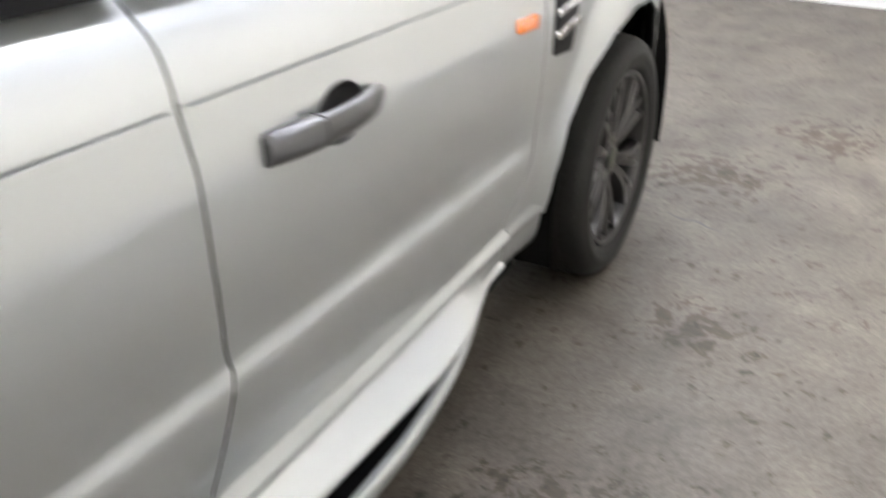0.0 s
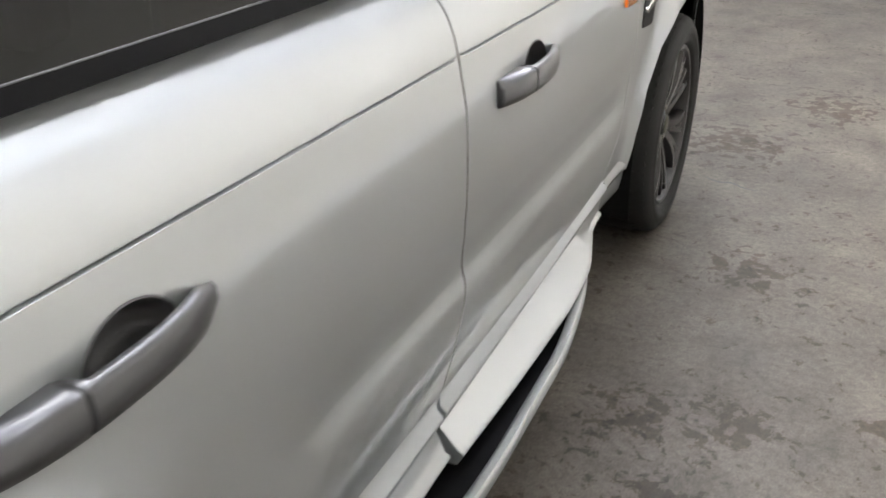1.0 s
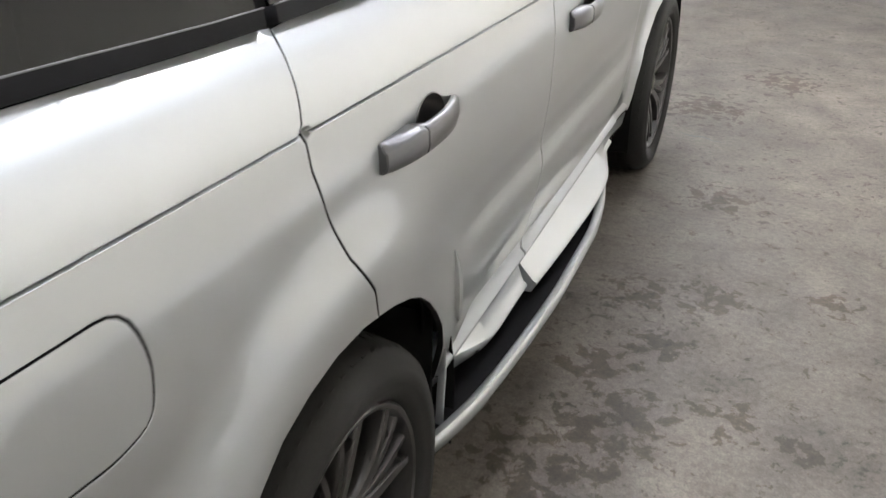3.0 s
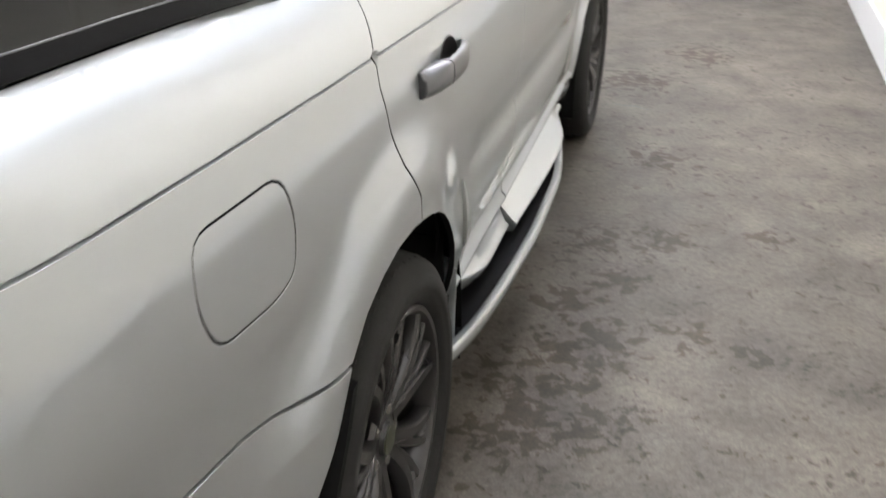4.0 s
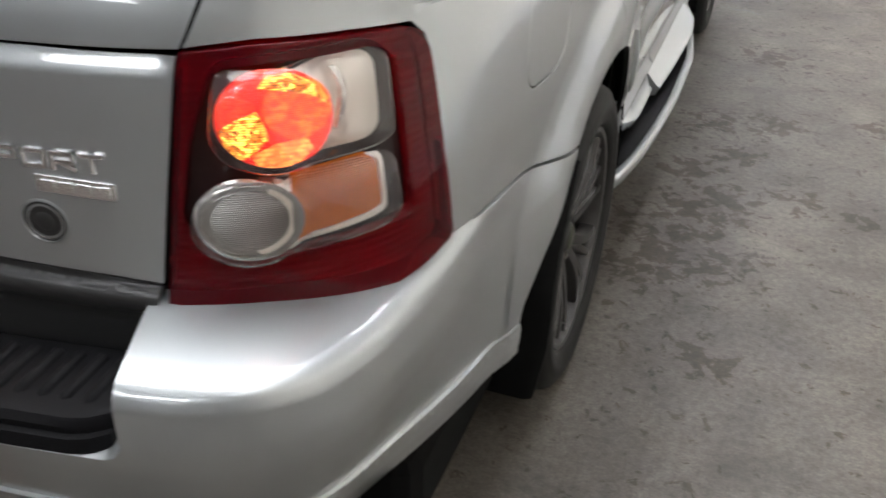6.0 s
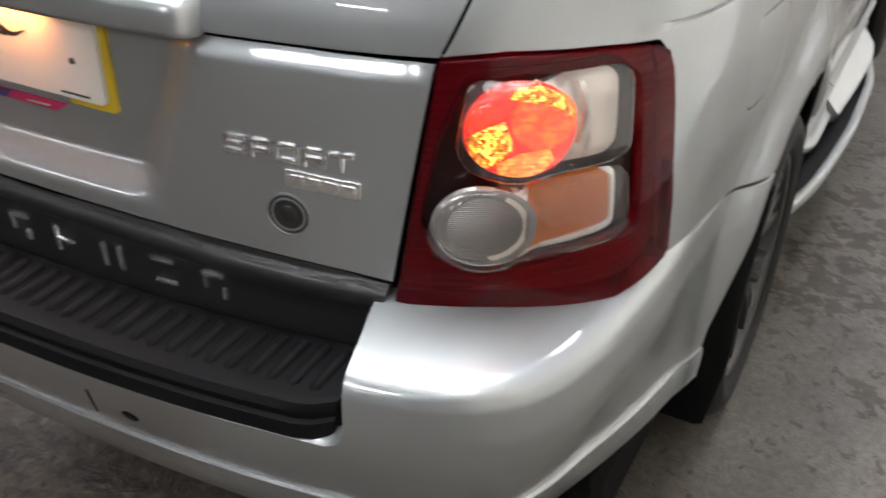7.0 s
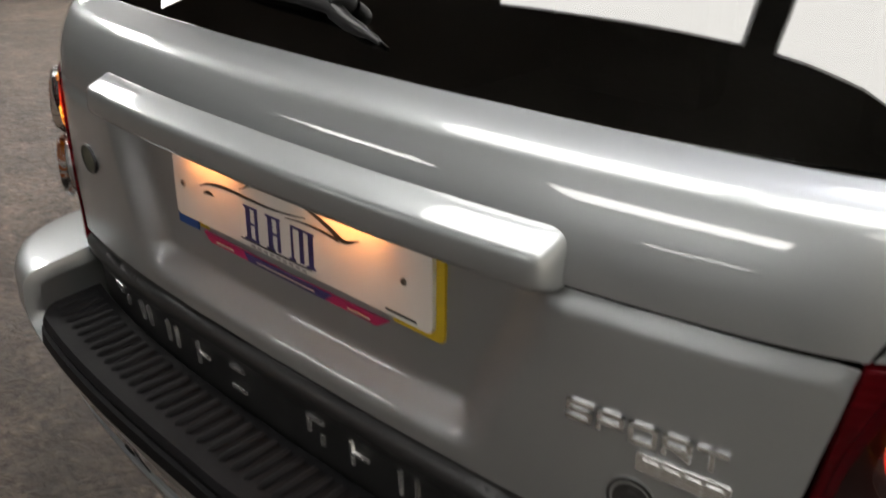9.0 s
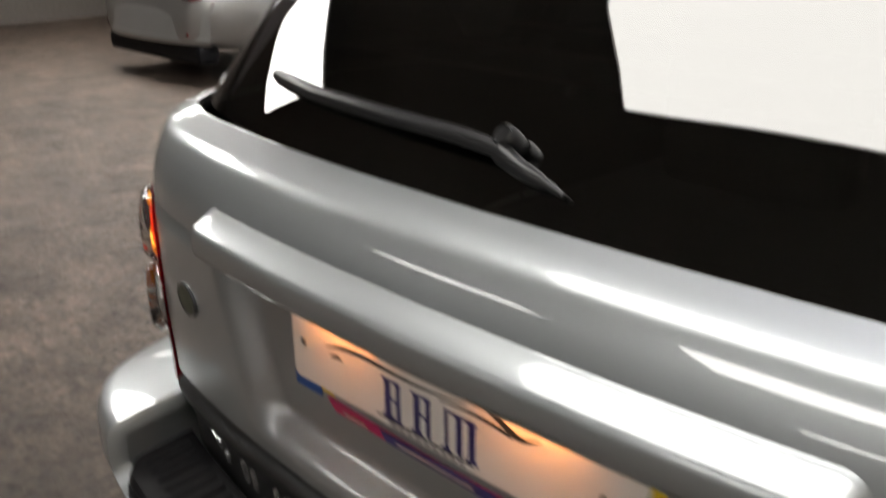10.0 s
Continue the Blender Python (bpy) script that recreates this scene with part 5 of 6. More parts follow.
for side in (1, -1):
    for name, a, b, lip in (("side_skirt", 0.486, 1.008, lip_rear), ("side_skirt", 1.020, 2.05, lip_front), ("skirt_end", 2.058, 2.275, lip_front)):
        verts, ys = [], np.linspace(a, b, 40)
        for y in ys:
            z, l = float(ridge_z(y)), float(lip(y))
            kick = 0.0 if a < 0.9 else 0.05 * ease(2.1, 2.28, y)
            sec = [(0.86, z + 0.07 + kick), (0.901, z + 0.062 + kick), (0.907, z + 0.052 + kick), (0.9085, z + 0.018), (0.919, z + 0.008), (0.9195, z - 0.001), (0.9075, z - 0.020), (0.9065, z - 0.028), (l - 0.010, 0.394), (l - 0.001, 0.388), (l, 0.382), (l - 0.012, 0.360), (0.86, 0.355)]
            if a < 0.9:
                # the flared lower lip tapers to nothing at the arch
                k = 1 - ease(0.50, 0.80, y)
                sec = [(x - 0.030 * k * (h < z - 0.024) * (h > 0.356), h + 0.055 * k * (h < 0.40) * (h > 0.38) + 0.040 * k * (0.356 < h < 0.38)) for x, h in sec]
            if name == "skirt_end":
                sec = [(0.86, z + 0.05), (0.905, z + 0.03), (0.912, z + 0.006), (0.914, z), (0.911, z - 0.008), (0.906, z - 0.02), (0.905, z - 0.03), (0.900, z - 0.06), (0.895, z - 0.08), (0.89, z - 0.09), (0.885, z - 0.1), (0.88, z - 0.1), (0.86, z - 0.1)]
            verts += [(side * x, y, zz) for x, zz in sec]
        n = 13
        faces = [(i * n + j, i * n + (j + 1) % n, (i + 1) * n + (j + 1) % n, (i + 1) * n + j) for i in range(len(ys) - 1) for j in range(n)] + [tuple(range(n)), tuple((len(ys) - 1) * n + j for j in range(n))]
        part(name, fix(verts, faces, angle=48), PAINT, car, "silver flared side skirt")
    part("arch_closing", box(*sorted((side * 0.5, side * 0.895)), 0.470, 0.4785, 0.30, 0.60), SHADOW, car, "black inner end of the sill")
    v, zs = [], np.linspace(0.52, 0.325, 16)
    for z in zs:
        q = float(body(np.array([0.485 + U0]), np.array([max(z, 0.52)]))[0, 0])
        x = q + 0.002 - 0.004 * ease(0.52, 0.40, z)
        y = float(np.interp(z, [0.325, 0.44, 0.53, 0.60, 0.652], [0.472, 0.482, 0.472, 0.437, 0.395])) + 0.010
        v += [(side * (x + dx), y + dy, z) for dx, dy in ((-0.014, -0.003), (-0.002, -0.003), (0.002, -0.001), (0.002, 0.002), (-0.003, 0.006), (-0.014, 0.008))]
    part("arch_edge", fix(v, [(i * 6 + j, i * 6 + (j + 1) % 6, (i + 1) * 6 + (j + 1) % 6, (i + 1) * 6 + j) for i in range(15) for j in range(6)] + [tuple(range(6)), tuple(range(90, 96))], angle=50), PAINT, car, "narrow silver edge of the wheel arch")
    _, fold = curve([(0.487, 0.735), (0.497, 0.70), (0.508, 0.64), (0.522, 0.585), (0.545, 0.548)], 20)
    v = []
    for i, (y, z) in enumerate(fold):
        q, r = body(np.array([y + U0]), np.array([z]))[0], 0.011 * math.sin(math.pi * (i + 0.5) / 20) ** 0.7 + 0.001
        v += [(side * (q[0] + r * math.sin(a)), y + r * math.cos(a), z) for a in np.linspace(0, 2 * math.pi, 8, endpoint=False)]
    part("sill_fold", fix(v, [(i * 8 + j, i * 8 + (j + 1) % 8, (i + 1) * 8 + (j + 1) % 8, (i + 1) * 8 + j) for i in range(19) for j in range(8)]), PAINT, car, "narrow raised fold ahead of the wheel arch")
    board = part("running_board", box(0, 0.01, 0, 0.01, 0, 0.01), BLACK, car, "running board with a black tread and pale edge bar")
    verts, ys = [], np.linspace(0.395, 1.98, 70)
    for y in ys:
        x = float(board_x(y)) - 0.012
        verts += [(side * 0.80, y, 0.300), (side * 0.80, y, 0.334), (side * x, y, 0.334), (side * x, y, 0.312), (side * (x - 0.03), y, 0.300)]
    n = 5
    faces = [(i * n + j, i * n + (j + 1) % n, (i + 1) * n + (j + 1) % n, (i + 1) * n + j) for i in range(len(ys) - 1) for j in range(n)] + [tuple(range(n)), tuple((len(ys) - 1) * n + j for j in range(n))]
    me = bpy.data.meshes.new("tread")
    bm = fix(verts, faces, angle=30)
    bm.to_mesh(me)
    bm.free()
    me.materials.append(BLACK)
    board.data = me
    _, line = curve([(float(board_x(y)), y) for y in np.linspace(0.395, 1.98, 40)], 90)
    t = np.gradient(line, axis=0)
    t /= np.linalg.norm(t, axis=1)[:, None]
    ring = [(-0.026, -0.018), (-0.026, 0.012), (-0.018, 0.0185), (-0.006, 0.0195), (-0.001, 0.014), (0.001, 0.002), (-0.004, -0.018), (-0.012, -0.026)]
    path = [((side * x, y, 0.342), (side * d[1], -d[0], 0), (0, 0, 1)) for (x, y), d in zip(line, t)]
    part("edge_bar", fix(*sweep(path, ring), angle=45), PAINT, board, "pale silver edge bar")

# ---- wheels ----
RIM_R = 0.262
tyre_prof = [(RIM_R, -0.10), (RIM_R + 0.008, -0.125), (0.30, -0.137), (0.332, -0.132), (0.350, -0.120), (0.3605, -0.098), (0.364, -0.06), (0.364, 0.06), (0.3605, 0.098), (0.350, 0.120), (0.332, 0.132), (0.322, 0.1345), (0.320, 0.1365), (0.300, 0.137), (0.298, 0.1355), (0.284, 0.133), (0.272, 0.127), (RIM_R + 0.004, 0.118), (RIM_R - 0.003, 0.108)]


def tread_blocks():
    """Shoulder lugs and grooves round the tread."""
    pieces = []
    for k in range(64):
        a = 2 * math.pi * k / 64
        for s0, s1, skew in ((0.066, 0.112, 0.02), (-0.112, -0.066, -0.02)):
            w = 0.031
            ring = []
            for da, s, r in ((-w / 2, s0, 0.3625), (w / 2, s0, 0.3625), (w / 2 + skew, s1, 0.352), (-w / 2 + skew, s1, 0.352)):
                for rr in (r - 0.006, r + 0.0035):
                    ring.append((s, rr * math.cos(a + da), rr * math.sin(a + da)))
            pieces.append((ring, [(1, 3, 5, 7), (0, 1, 3, 2), (2, 3, 5, 4), (4, 5, 7, 6), (6, 7, 1, 0)]))
    for s in (-0.05, -0.017, 0.017, 0.05):
        v, f = lathe([(0.358, s - 0.012), (0.3665, s - 0.012), (0.3665, s + 0.012), (0.358, s + 0.012)], 64)
        pieces.append((v, f))
    return merge(pieces)


def spoke(a0, a1, r0, r1, w0, w1, f0, f1, bow=0.0):
    """One spoke from (angle, radius) to (angle, radius): widths, and how far its face stands out."""
    rows, n = [], 10
    verts = []
    for k in range(n):
        t = k / (n - 1)
        a, r = a0 + (a1 - a0) * t + bow * math.sin(math.pi * t), r0 + (r1 - r0) * t
        w, f = w0 + (w1 - w0) * t, f0 + (f1 - f0) * t + 0.008 * math.sin(math.pi * t)
        c, s = math.cos(a), math.sin(a)
        for off, out in ((-w / 2, f - 0.035), (-w / 2, f - 0.006), (-w / 2 + 0.004, f), (w / 2 - 0.004, f), (w / 2, f - 0.006), (w / 2, f - 0.035)):
            verts.append((out, r * c - off * s, r * s + off * c))
    m = 6
    faces = [(i * m + j, i * m + (j + 1) % m, (i + 1) * m + (j + 1) % m, (i + 1) * m + j) for i in range(n - 1) for j in range(m)]
    return verts, faces + [tuple(range(m)), tuple((n - 1) * m + j for j in range(m))]


def wheel(place, turn):
    w = part("wheel", fix(*lathe([(RIM_R - 0.004, 0.110), (RIM_R + 0.002, 0.118), (RIM_R - 0.002, 0.122), (RIM_R - 0.010, 0.1195), (RIM_R - 0.016, 0.108), (RIM_R - 0.022, 0.06), (RIM_R - 0.03, -0.1), (RIM_R, -0.115)], 72)), ALLOY, car, "dark grey multi-spoke alloy wheel with a road tyre")
    w.matrix_basis = Matrix.Translation(place) @ Euler((radians(turn), 0, 0)).to_matrix().to_4x4()
    if place[0] < 0:
        w.matrix_basis = Matrix.Translation(place) @ Euler((radians(turn), 0, radians(180))).to_matrix().to_4x4()
    part("tyre", fix(*lathe(tyre_prof, 96), angle=60), RUBBER, w, "black rubber tyre")
    part("tread", fix(*tread_blocks(), smooth=False), RUBBER, w)
    for k in range(5):
        a = 2 * math.pi * k / 5 + math.pi / 2
        for s in (-1, 1):
            part("spoke", fix(*spoke(a + s * 0.22, a + s * 0.40, 0.055, RIM_R - 0.014, 0.034, 0.024, 0.088, 0.112, -s * 0.03), angle=40), ALLOY, w)
            part("spoke", fix(*spoke(a + s * 0.10, a + s * 0.15, 0.080, RIM_R - 0.014, 0.026, 0.020, 0.086, 0.110), angle=40), ALLOY, w)
            part("spoke_link", fix(*spoke(a + s * 0.16, a + s * 0.37, 0.205, 0.225, 0.014, 0.014, 0.104, 0.106), angle=40), ALLOY, w)
        b = a + math.pi / 5
        v, f = lathe([(0.011, 0.0), (0.011, 0.022), (0.008, 0.026), (0.0, 0.027)], 6)
        part("lug_nut", fix(v, f), STEEL, w).matrix_basis = Matrix.Translation((0.066, 0.057 * math.cos(b), 0.057 * math.sin(b)))
    part("hub", fix(*lathe([(0.086, 0.05), (0.084, 0.080), (0.074, 0.088), (0.045, 0.086), (0.036, 0.088), (0.034, 0.096), (0.0, 0.098)], 40), angle=40), ALLOY, w)
    part("centre_cap", fix(*lathe([(0.030, 0.094), (0.029, 0.0995), (0.022, 0.1015), (0.0, 0.102)], 28)), BADGE_GREEN, w, "dull gold and green centre cap")
    part("brake_disc", fix(*lathe([(0.0, 0.015), (0.165, 0.015), (0.165, -0.01), (0.0, -0.01)], 40)), STEEL, w, "dull steel brake disc")
    return w


for x, y, a in ((0.803, AXLE_R, 8), (0.812, AXLE_F, 22), (-0.803, AXLE_R, 40), (-0.812, AXLE_F, 12)):
    wheel((x, y, HUB_Z), a)

# ---- underbody, arches, cabin, roof, front ----
for side in (1, -1):
    for c, r in ((AXLE_R, 0.475), (AXLE_F, 0.52)):
        v, f = [], []
        for k, a in enumerate(np.linspace(-0.25, math.pi + 0.25, 25)):
            for x in (0.45, 0.92):
                v.append((side * x, c + r * math.cos(a), 0.37 + r * math.sin(a)))
        f = [(2 * k, 2 * k + 1, 2 * k + 3, 2 * k + 2) for k in range(24)] + [tuple(range(0, 50, 2))]
        part("arch_liner", fix(v, f), SHADOW, car, "black wheel arch liner")
    # mud flap behind the rear wheel
    v = []
    for z in np.linspace(0.21, 0.70, 8):
        y = -0.318 - 0.015 * math.sin((z - 0.2) * 4) + 0.12 * ease(0.5, 0.72, z)
        for x, d in ((0.66, 0), (0.94, 0), (0.955, 0.01), (0.955, 0.03), (0.94, 0.036), (0.66, 0.036)):
            v.append((side * (x - 0.03 * (1 - ease(0.15, 0.4, z))), y + d - 0.03, z))
    f = [(i * 6 + j, i * 6 + (j + 1) % 6, (i + 1) * 6 + (j + 1) % 6, (i + 1) * 6 + j) for i in range(7) for j in range(6)] + [tuple(range(6)), tuple(42 + j for j in range(6))]
    part("mud_flap", fix(v, f), SHADOW, car, "black plastic mud flap")
    # added near-black sheet that stands in for shade behind the shut lines
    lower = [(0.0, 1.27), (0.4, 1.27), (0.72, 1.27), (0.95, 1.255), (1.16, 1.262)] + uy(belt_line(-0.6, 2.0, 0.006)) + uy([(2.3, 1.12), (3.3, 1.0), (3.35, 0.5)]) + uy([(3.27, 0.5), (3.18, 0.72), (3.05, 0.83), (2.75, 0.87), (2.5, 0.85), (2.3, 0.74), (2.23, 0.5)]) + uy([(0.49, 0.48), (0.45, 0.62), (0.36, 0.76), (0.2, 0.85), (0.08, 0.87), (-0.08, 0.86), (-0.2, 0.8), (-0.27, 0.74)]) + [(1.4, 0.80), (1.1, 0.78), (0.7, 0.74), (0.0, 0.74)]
    part("gap_shade_sheet", panel(body, lower, side, gap=0, lift=-0.045, depth=0.004, du=0.06, dz=0.05, edge=0.03), SHADOW, car, "added dark sheet for the shade in the shut lines")
part("underbody", box(-0.70, 0.70, -0.95, 3.4, 0.26, 0.46, 0.03), SHADOW, car, "black underbody")
# black box added to block light and stand in for shade below the bumper
part("under_tail_blocker", box(-0.86, 0.86, -0.82, -0.36, 0.25, 0.44, 0.04), SHADOW, car, "added black box that darkens the space under the tail")
for side in (1, -1):
    part("cross_rail", box(*sorted((side * 0.78, side * 0.87)), 0.5, 2.2, 0.30, 0.44), SHADOW, car)
# roof
rim = [(x, y) for x, y in cabin.b[::12]]
loop = rim + [(-x, y) for x, y in rim[::-1]]
v, f, rings = [], [], 8
cy = 0.3
for k in range(rings + 1):
    t = k / rings
    for x, y in loop:
        v.append((x * (1 - t), cy + (y - cy) * (1 - t), 1.725 + 0.05 * (1 - (1 - t) ** 2)))
m = len(loop)
f = [(k * m + j, k * m + (j + 1) % m, (k + 1) * m + (j + 1) % m, (k + 1) * m + j) for k in range(rings) for j in range(m)]
part("roof", fix(v, f), PAINT, car, "silver roof")
# windscreen, bonnet and nose, not seen closely
ws = [[(x * (0.60 + 0.20 * t), 1.22 + 0.95 * t - 0.12 * x * x, 1.71 - 0.53 * t) for x in np.linspace(-1, 1, 13)] for t in np.linspace(0, 1, 7)]
v = [p for r in ws for p in r]
f = [(i * 13 + j, i * 13 + j + 1, (i + 1) * 13 + j + 1, (i + 1) * 13 + j) for i in range(6) for j in range(12)]
part("windscreen", fix(v, f), TINT, car, "tinted windscreen")
bn = [[(x * (0.86 - 0.10 * t), 2.0 + 1.55 * t - 0.10 * x * x, 1.165 - 0.03 * t - 0.13 * t * t - 0.05 * x * x) for x in np.linspace(-1, 1, 15)] for t in np.linspace(0, 1, 12)]
v = [p for r in bn for p in r]
f = [(i * 15 + j, i * 15 + j + 1, (i + 1) * 15 + j + 1, (i + 1) * 15 + j) for i in range(11) for j in range(14)]
part("bonnet", fix(v, f), PAINT, car, "silver bonnet")
uf = float(body.u[-1])
nose = [(uf, 0.98), (uf - 0.5, 0.98), (uf - 0.75, 0.98), (U0 + 3.47, 0.98), (U0 + 3.43, 0.62), (U0 + 3.31, 0.50), (U0 + 3.26, 0.42), (uf - 0.6, 0.32), (uf, 0.32)]


class Nose:
    def __call__(self, s, z, lift=0.0):
        s = np.asarray(s, float)
        q = body(uf - np.abs(s), z, lift)
        q[..., 0] *= np.where(s < 0, 1, -1)
        return q


half = [(uf - u, z) for u, z in nose]
part("front_bumper", panel(Nose(), half + [(-s, z) for s, z in half[::-1]], gap=0.002, du=0.06, dz=0.04), PAINT, car, "silver front bumper")
# seats and cabin floor, seen dimly through the glass
part("cabin_floor", box(-0.78, 0.78, -0.95, 2.2, 0.86, 0.90), SEAT, car, "dark load cover and cabin trim")
for x, y in ((0.42, 0.35), (-0.42, 0.35), (0.40, 1.35), (-0.40, 1.35)):
    bm = box(x - 0.24, x + 0.24, y - 0.08, y + 0.08, 0.9, 1.38, 0.05)
    bmesh.ops.create_cube(bm, size=1, matrix=Matrix.LocRotScale((x, y - 0.02, 1.5), None, (0.26, 0.1, 0.18)))
    part("seat", bm, SEAT, car, "dark seat back with headrest")
# number plate lamps under the bar
GLOW = material("lit_plate_lamp", (0.9, 0.6, 0.3), 0.4, emit=(1.0, 0.45, 0.12), strength=6.0)
for x in (-0.165, 0.125):
    part("plate_lamp", box(x - 0.02, x + 0.02, -1.128, -1.114, 1.141, 1.1465, 0.001), GLOW, hatch, "small lit warm number plate lamp")
    lamp_data = bpy.data.lights.new("plate_light", "AREA")
    lamp_data.shape, lamp_data.size, lamp_data.size_y, lamp_data.energy, lamp_data.color = "RECTANGLE", 0.10, 0.012, 0.19, (1.0, 0.34, 0.09)
    light = new("plate_light", lamp_data)
    light.matrix_world = look((x, -1.122, 1.1395), (x, -1.100, 1.08))
    light.parent = car

# rear wiper: spindle cap, arm with blade, washer tail
def on_glass(u, z, lift):
    return Vector(glass_skin(np.array([u]), np.array([z]), lift)[0])


def rod(points, radii, name, mat, parent, label="", flat=1.0):
    """A tapering bar along points, with an oval section."""
    v, n = [], 10
    pts = [Vector(p) for p in points]
    for i, (p, r) in enumerate(zip(pts, radii)):
        d = (pts[min(i + 1, len(pts) - 1)] - pts[max(i - 1, 0)]).normalized()
        out = Vector((0, -0.78, 0.62))
        side = d.cross(out).normalized()
        out = side.cross(d)
        v += [p + side * (r * math.cos(t)) + out * (r * flat * math.sin(t)) for t in np.linspace(0, 2 * math.pi, n, endpoint=False)]
    f = [(i * n + j, i * n + (j + 1) % n, (i + 1) * n + (j + 1) % n, (i + 1) * n + j) for i in range(len(pts) - 1) for j in range(n)]
    f += [tuple(range(n)), tuple((len(pts) - 1) * n + j for j in range(n))]
    return part(name, fix(v, f, angle=60), mat, parent, label)


pivot = on_glass(0.0, 1.3450, 0.0)
out = Vector((0, -0.78, 0.62))
wiper = part("wiper", fix(*lathe([(0.013, 0.0), (0.014, 0.012), (0.0130, 0.024), (0.010, 0.028), (0.009, 0.0265), (0.0, 0.026)], 24)), WIPER, hatch, "black rear wiper at rest on the glass")
wiper.matrix_basis = Matrix.Translation(pivot) @ out.to_track_quat("X", "Z").to_matrix().to_4x4()
back = wiper.matrix_basis.inverted()
arm = [back @ p for p in (on_glass(0.005, 1.3450, 0.024), on_glass(-0.06, 1.3500, 0.026), on_glass(-0.20, 1.3530, 0.025), on_glass(-0.36, 1.3560, 0.022), on_glass(-0.475, 1.3600, 0.014), on_glass(-0.49, 1.3610, 0.012))]


def local_rod(points, radii, name, mat, label="", flat=1.0):
    ob = rod([wiper.matrix_basis @ p for p in points], radii, name, mat, None, label, flat)
    ob.parent = wiper
    ob.matrix_parent_inverse = back
    return ob


local_rod(arm, (0.0095, 0.0105, 0.0098, 0.0092, 0.0085, 0.004), "wiper_arm", WIPER, "black tapered wiper arm", 0.6)
local_rod([back @ on_glass(u, z, 0.006) for u, z in ((-0.10, 1.342), (-0.2, 1.3435), (-0.3, 1.345), (-0.4, 1.348), (-0.47, 1.351))], (0.006, 0.008, 0.008, 0.008, 0.006), "wiper_blade", RUBBER, "black rubber wiper blade", 0.9)
local_rod([back @ on_glass(u, z, l) for u, z, l in ((0.0, 1.342, 0.02), (0.03, 1.332, 0.018), (0.055, 1.325, 0.012), (0.062, 1.323, 0.010), (0.085, 1.316, 0.006))], (0.012, 0.010, 0.008, 0.005, 0.003), "wiper_tail", WIPER, "black wiper end piece")
# fine heater lines on the rear glass
LINE = material("heater_line_print", (0.05, 0.035, 0.025), 0.5, vary=0.1)
for k in range(12):
    z = 1.405 + 0.024 * k
    part("heater_line", panel(glass_skin, [(-0.64, z), (0.64, z), (0.64, z + 0.0014), (-0.64, z + 0.0014)], gap=0, lift=-0.008, depth=0.0005, du=0.2, dz=0.01, edge=0.06), LINE, hatch)
# a short crack in the concrete
_, crack = curve([(0.985, 3.30), (1.05, 3.27), (1.10, 3.275), (1.15, 3.245), (1.20, 3.24)], 30)
v = []
for i, (x, y) in enumerate(crack):
    w = 0.006 * math.sin(math.pi * i / 29) + 0.001
    v += [(x, y - w, 0.0012), (x, y + w, 0.0012)]
tagged(part("floor_crack", fix(v, [(2 * i, 2 * i + 2, 2 * i + 3, 2 * i + 1) for i in range(29)]), INK), "thin dark crack in the concrete floor", "crack")


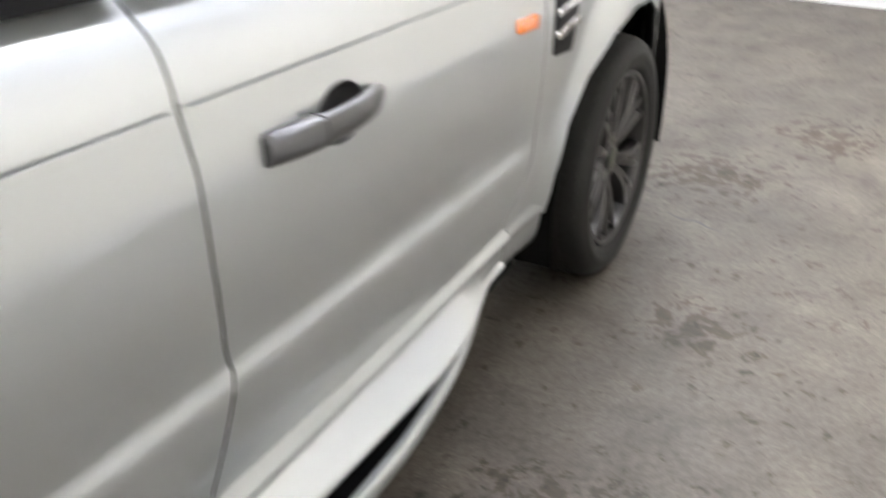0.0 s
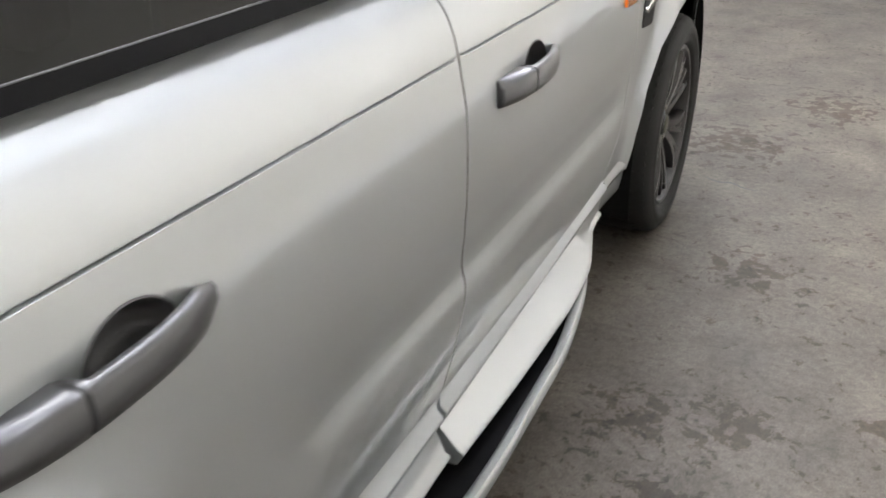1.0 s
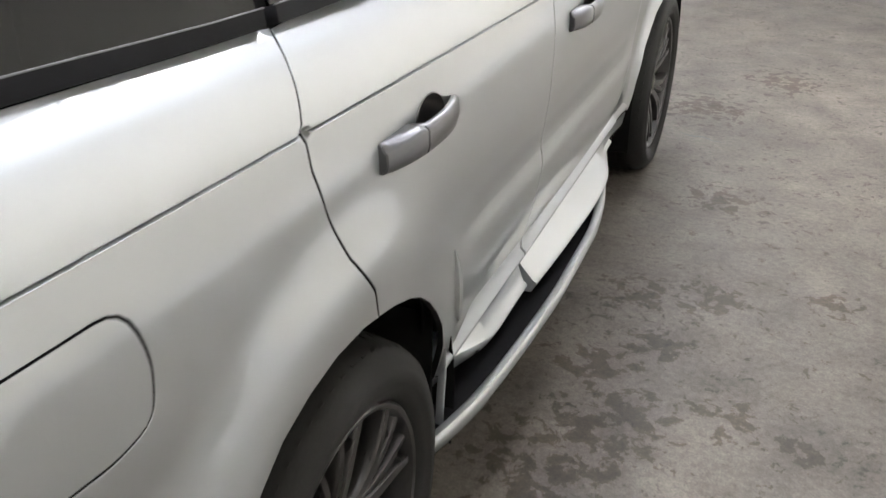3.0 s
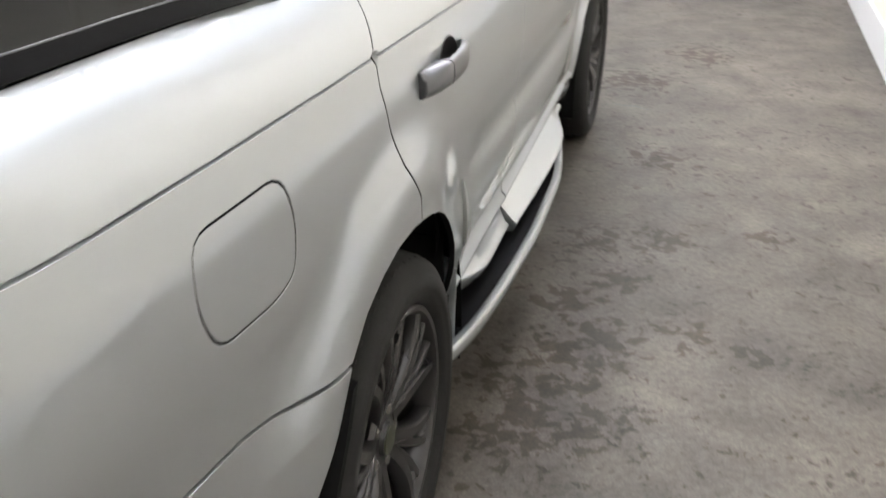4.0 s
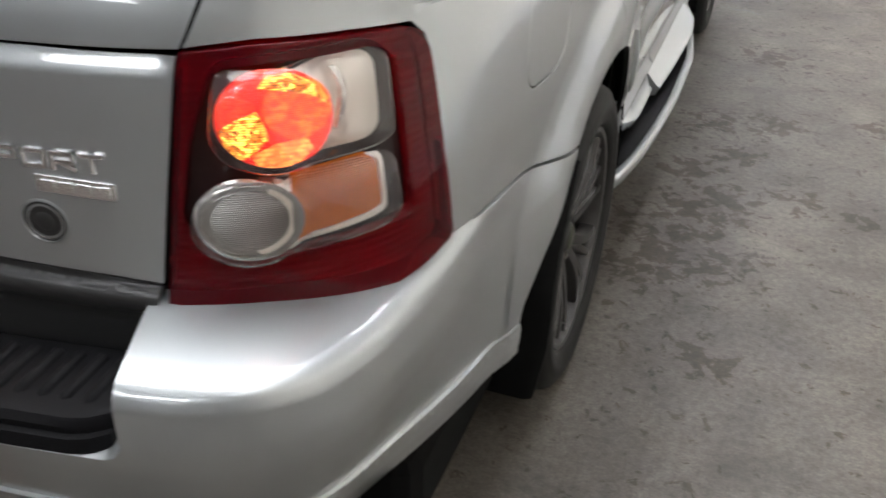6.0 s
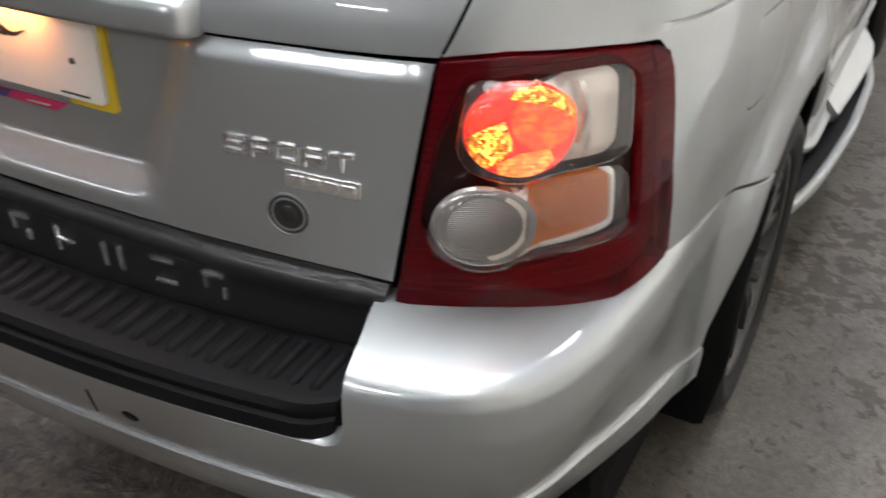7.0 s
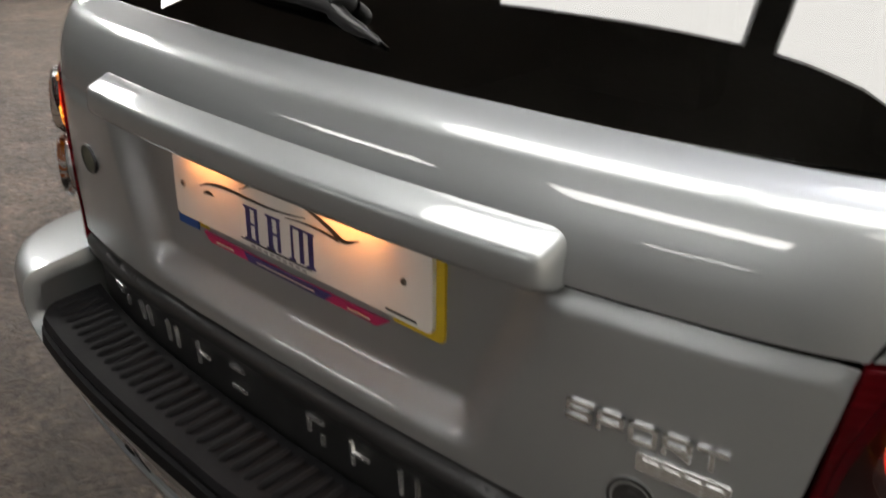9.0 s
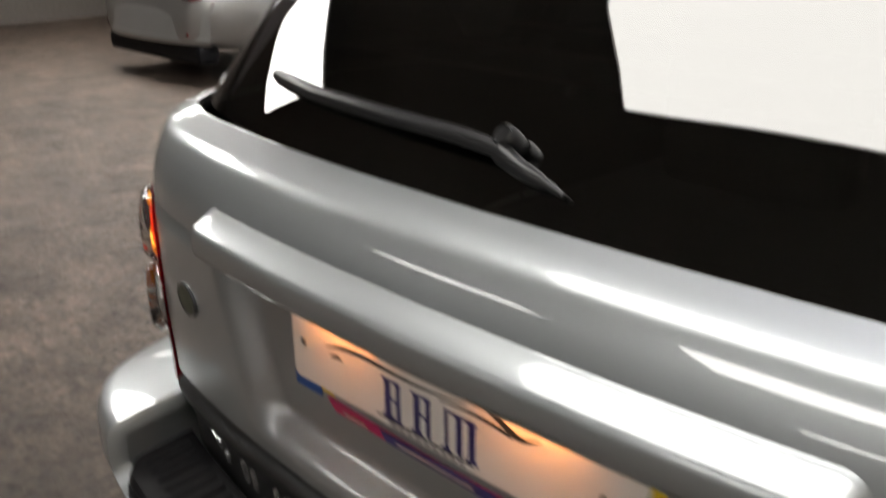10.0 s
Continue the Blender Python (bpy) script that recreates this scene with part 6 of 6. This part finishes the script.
# ---- silver car parked across the bay ----
def parked_car(x, y, turn):
    """A saloon seen from behind at a distance: body, glass, lamps, bumper, wheels."""
    ob = thing("parked_car", "silver saloon car parked across the bay", "car")
    ob.matrix_basis = Matrix.Translation((x, y, 0)) @ Euler((0, 0, radians(turn))).to_matrix().to_4x4() @ Matrix.Diagonal((1.05, 0.89, 1, 1))
    stations = [(-2.30, 0.70, 0.42, 0.86), (-2.24, 0.80, 0.38, 0.98), (-2.10, 0.86, 0.34, 1.02), (-1.70, 0.895, 0.30, 1.03), (-0.8, 0.905, 0.27, 0.98), (0.4, 0.905, 0.27, 0.95), (1.3, 0.895, 0.27, 0.93), (1.9, 0.85, 0.28, 0.86), (2.2, 0.76, 0.32, 0.74), (2.3, 0.62, 0.38, 0.62)]
    v, m = [], 14
    for sy, w, z0, z1 in stations:
        h = z1 - z0
        half = [(0.0, z1), (w * 0.70, z1 - 0.005), (w * 0.90, z1 - 0.05), (w * 0.985, z0 + h * 0.66), (w, z0 + h * 0.42), (w * 0.985, z0 + h * 0.14), (w * 0.90, z0), (0.0, z0)]
        v += [(px, sy, pz) for px, pz in half] + [(-px, sy, pz) for px, pz in half[-2:0:-1]]
    f = [(i * m + j, i * m + (j + 1) % m, (i + 1) * m + (j + 1) % m, (i + 1) * m + j) for i in range(len(stations) - 1) for j in range(m)] + [tuple(range(m)), tuple((len(stations) - 1) * m + j for j in range(m))]
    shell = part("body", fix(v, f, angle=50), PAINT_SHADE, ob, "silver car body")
    rows = [(-1.75, 0.70, 1.0), (-1.0, 0.56, 1.40), (-0.4, 0.55, 1.44), (0.3, 0.56, 1.42), (1.15, 0.70, 0.94)]
    v = []
    for sy, w, z in rows:
        v += [(-w, sy, z), (0, sy, z + 0.03), (w, sy, z), (w + 0.16 * (z > 1.1), sy, 0.96), (-w - 0.16 * (z > 1.1), sy, 0.96)]
    f = [(i * 5 + j, i * 5 + (j + 1) % 5, (i + 1) * 5 + (j + 1) % 5, (i + 1) * 5 + j) for i in range(4) for j in range(5)]
    part("cabin_glass", fix(v, f, angle=40), TINT, ob, "dark tinted cabin glass")
    v = [(px * 0.96, sy, z) for sy, w, z in ((-1.05, 0.57, 1.395), (-0.4, 0.56, 1.445), (0.35, 0.57, 1.425)) for px, z in ((-w, z), (0, z + 0.035), (w, z))]
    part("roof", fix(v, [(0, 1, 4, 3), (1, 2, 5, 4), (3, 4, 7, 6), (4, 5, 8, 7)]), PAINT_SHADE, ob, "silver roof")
    bar = []
    for t in np.linspace(-1, 1, 25):
        px, sy = 0.90 * t, -2.36 + 0.22 * abs(t) ** 3.2
        bar += [(px * 0.97, sy + 0.10, 0.37), (px, sy + 0.02, 0.375), (px, sy - 0.006, 0.385), (px, sy - 0.014, 0.400), (px, sy - 0.014, 0.425), (px, sy - 0.006, 0.440), (px, sy + 0.004, 0.46), (px * 0.995, sy + 0.02, 0.62), (px * 0.98, sy + 0.10, 0.74)]
    f = [(i * 9 + j, i * 9 + j + 1, (i + 1) * 9 + j + 1, (i + 1) * 9 + j) for i in range(24) for j in range(8)]
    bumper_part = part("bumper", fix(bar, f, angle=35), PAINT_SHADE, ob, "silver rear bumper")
    part("valance", box(-0.84, 0.84, -2.24, -2.0, 0.20, 0.385, 0.05), BLACK, bumper_part, "black lower valance")
    for s in (1, -1):
        part("reflector", box(*sorted((s * 0.52, s * 0.74)), -2.345 + 0.06, -2.27, 0.455, 0.49, 0.004), RED_SOLID, bumper_part, "red bumper reflector")
        part("tail_lamp", box(*sorted((s * 0.52, s * 0.84)), -2.285, -2.12, 0.76, 0.93, 0.03), RED_SOLID, shell, "red tail lamp")
    for px in (0.78, -0.78):
        for sy in (-1.38, 1.38):
            tyre = part("wheel", fix(*lathe([(0.19, -0.09), (0.28, -0.10), (0.31, -0.08), (0.315, 0.0), (0.31, 0.08), (0.28, 0.10), (0.19, 0.09)], 40)), RUBBER, ob, "road wheel with a black tyre")
            tyre.matrix_basis = Matrix.Translation((px, sy, 0.315))
            part("rim", fix(*lathe([(0.0, 0.06), (0.06, 0.07), (0.17, 0.055), (0.195, 0.09), (0.195, -0.09), (0.0, -0.08)], 32)), ALLOY, tyre)


parked_car(-7.7, 4.47, 0)
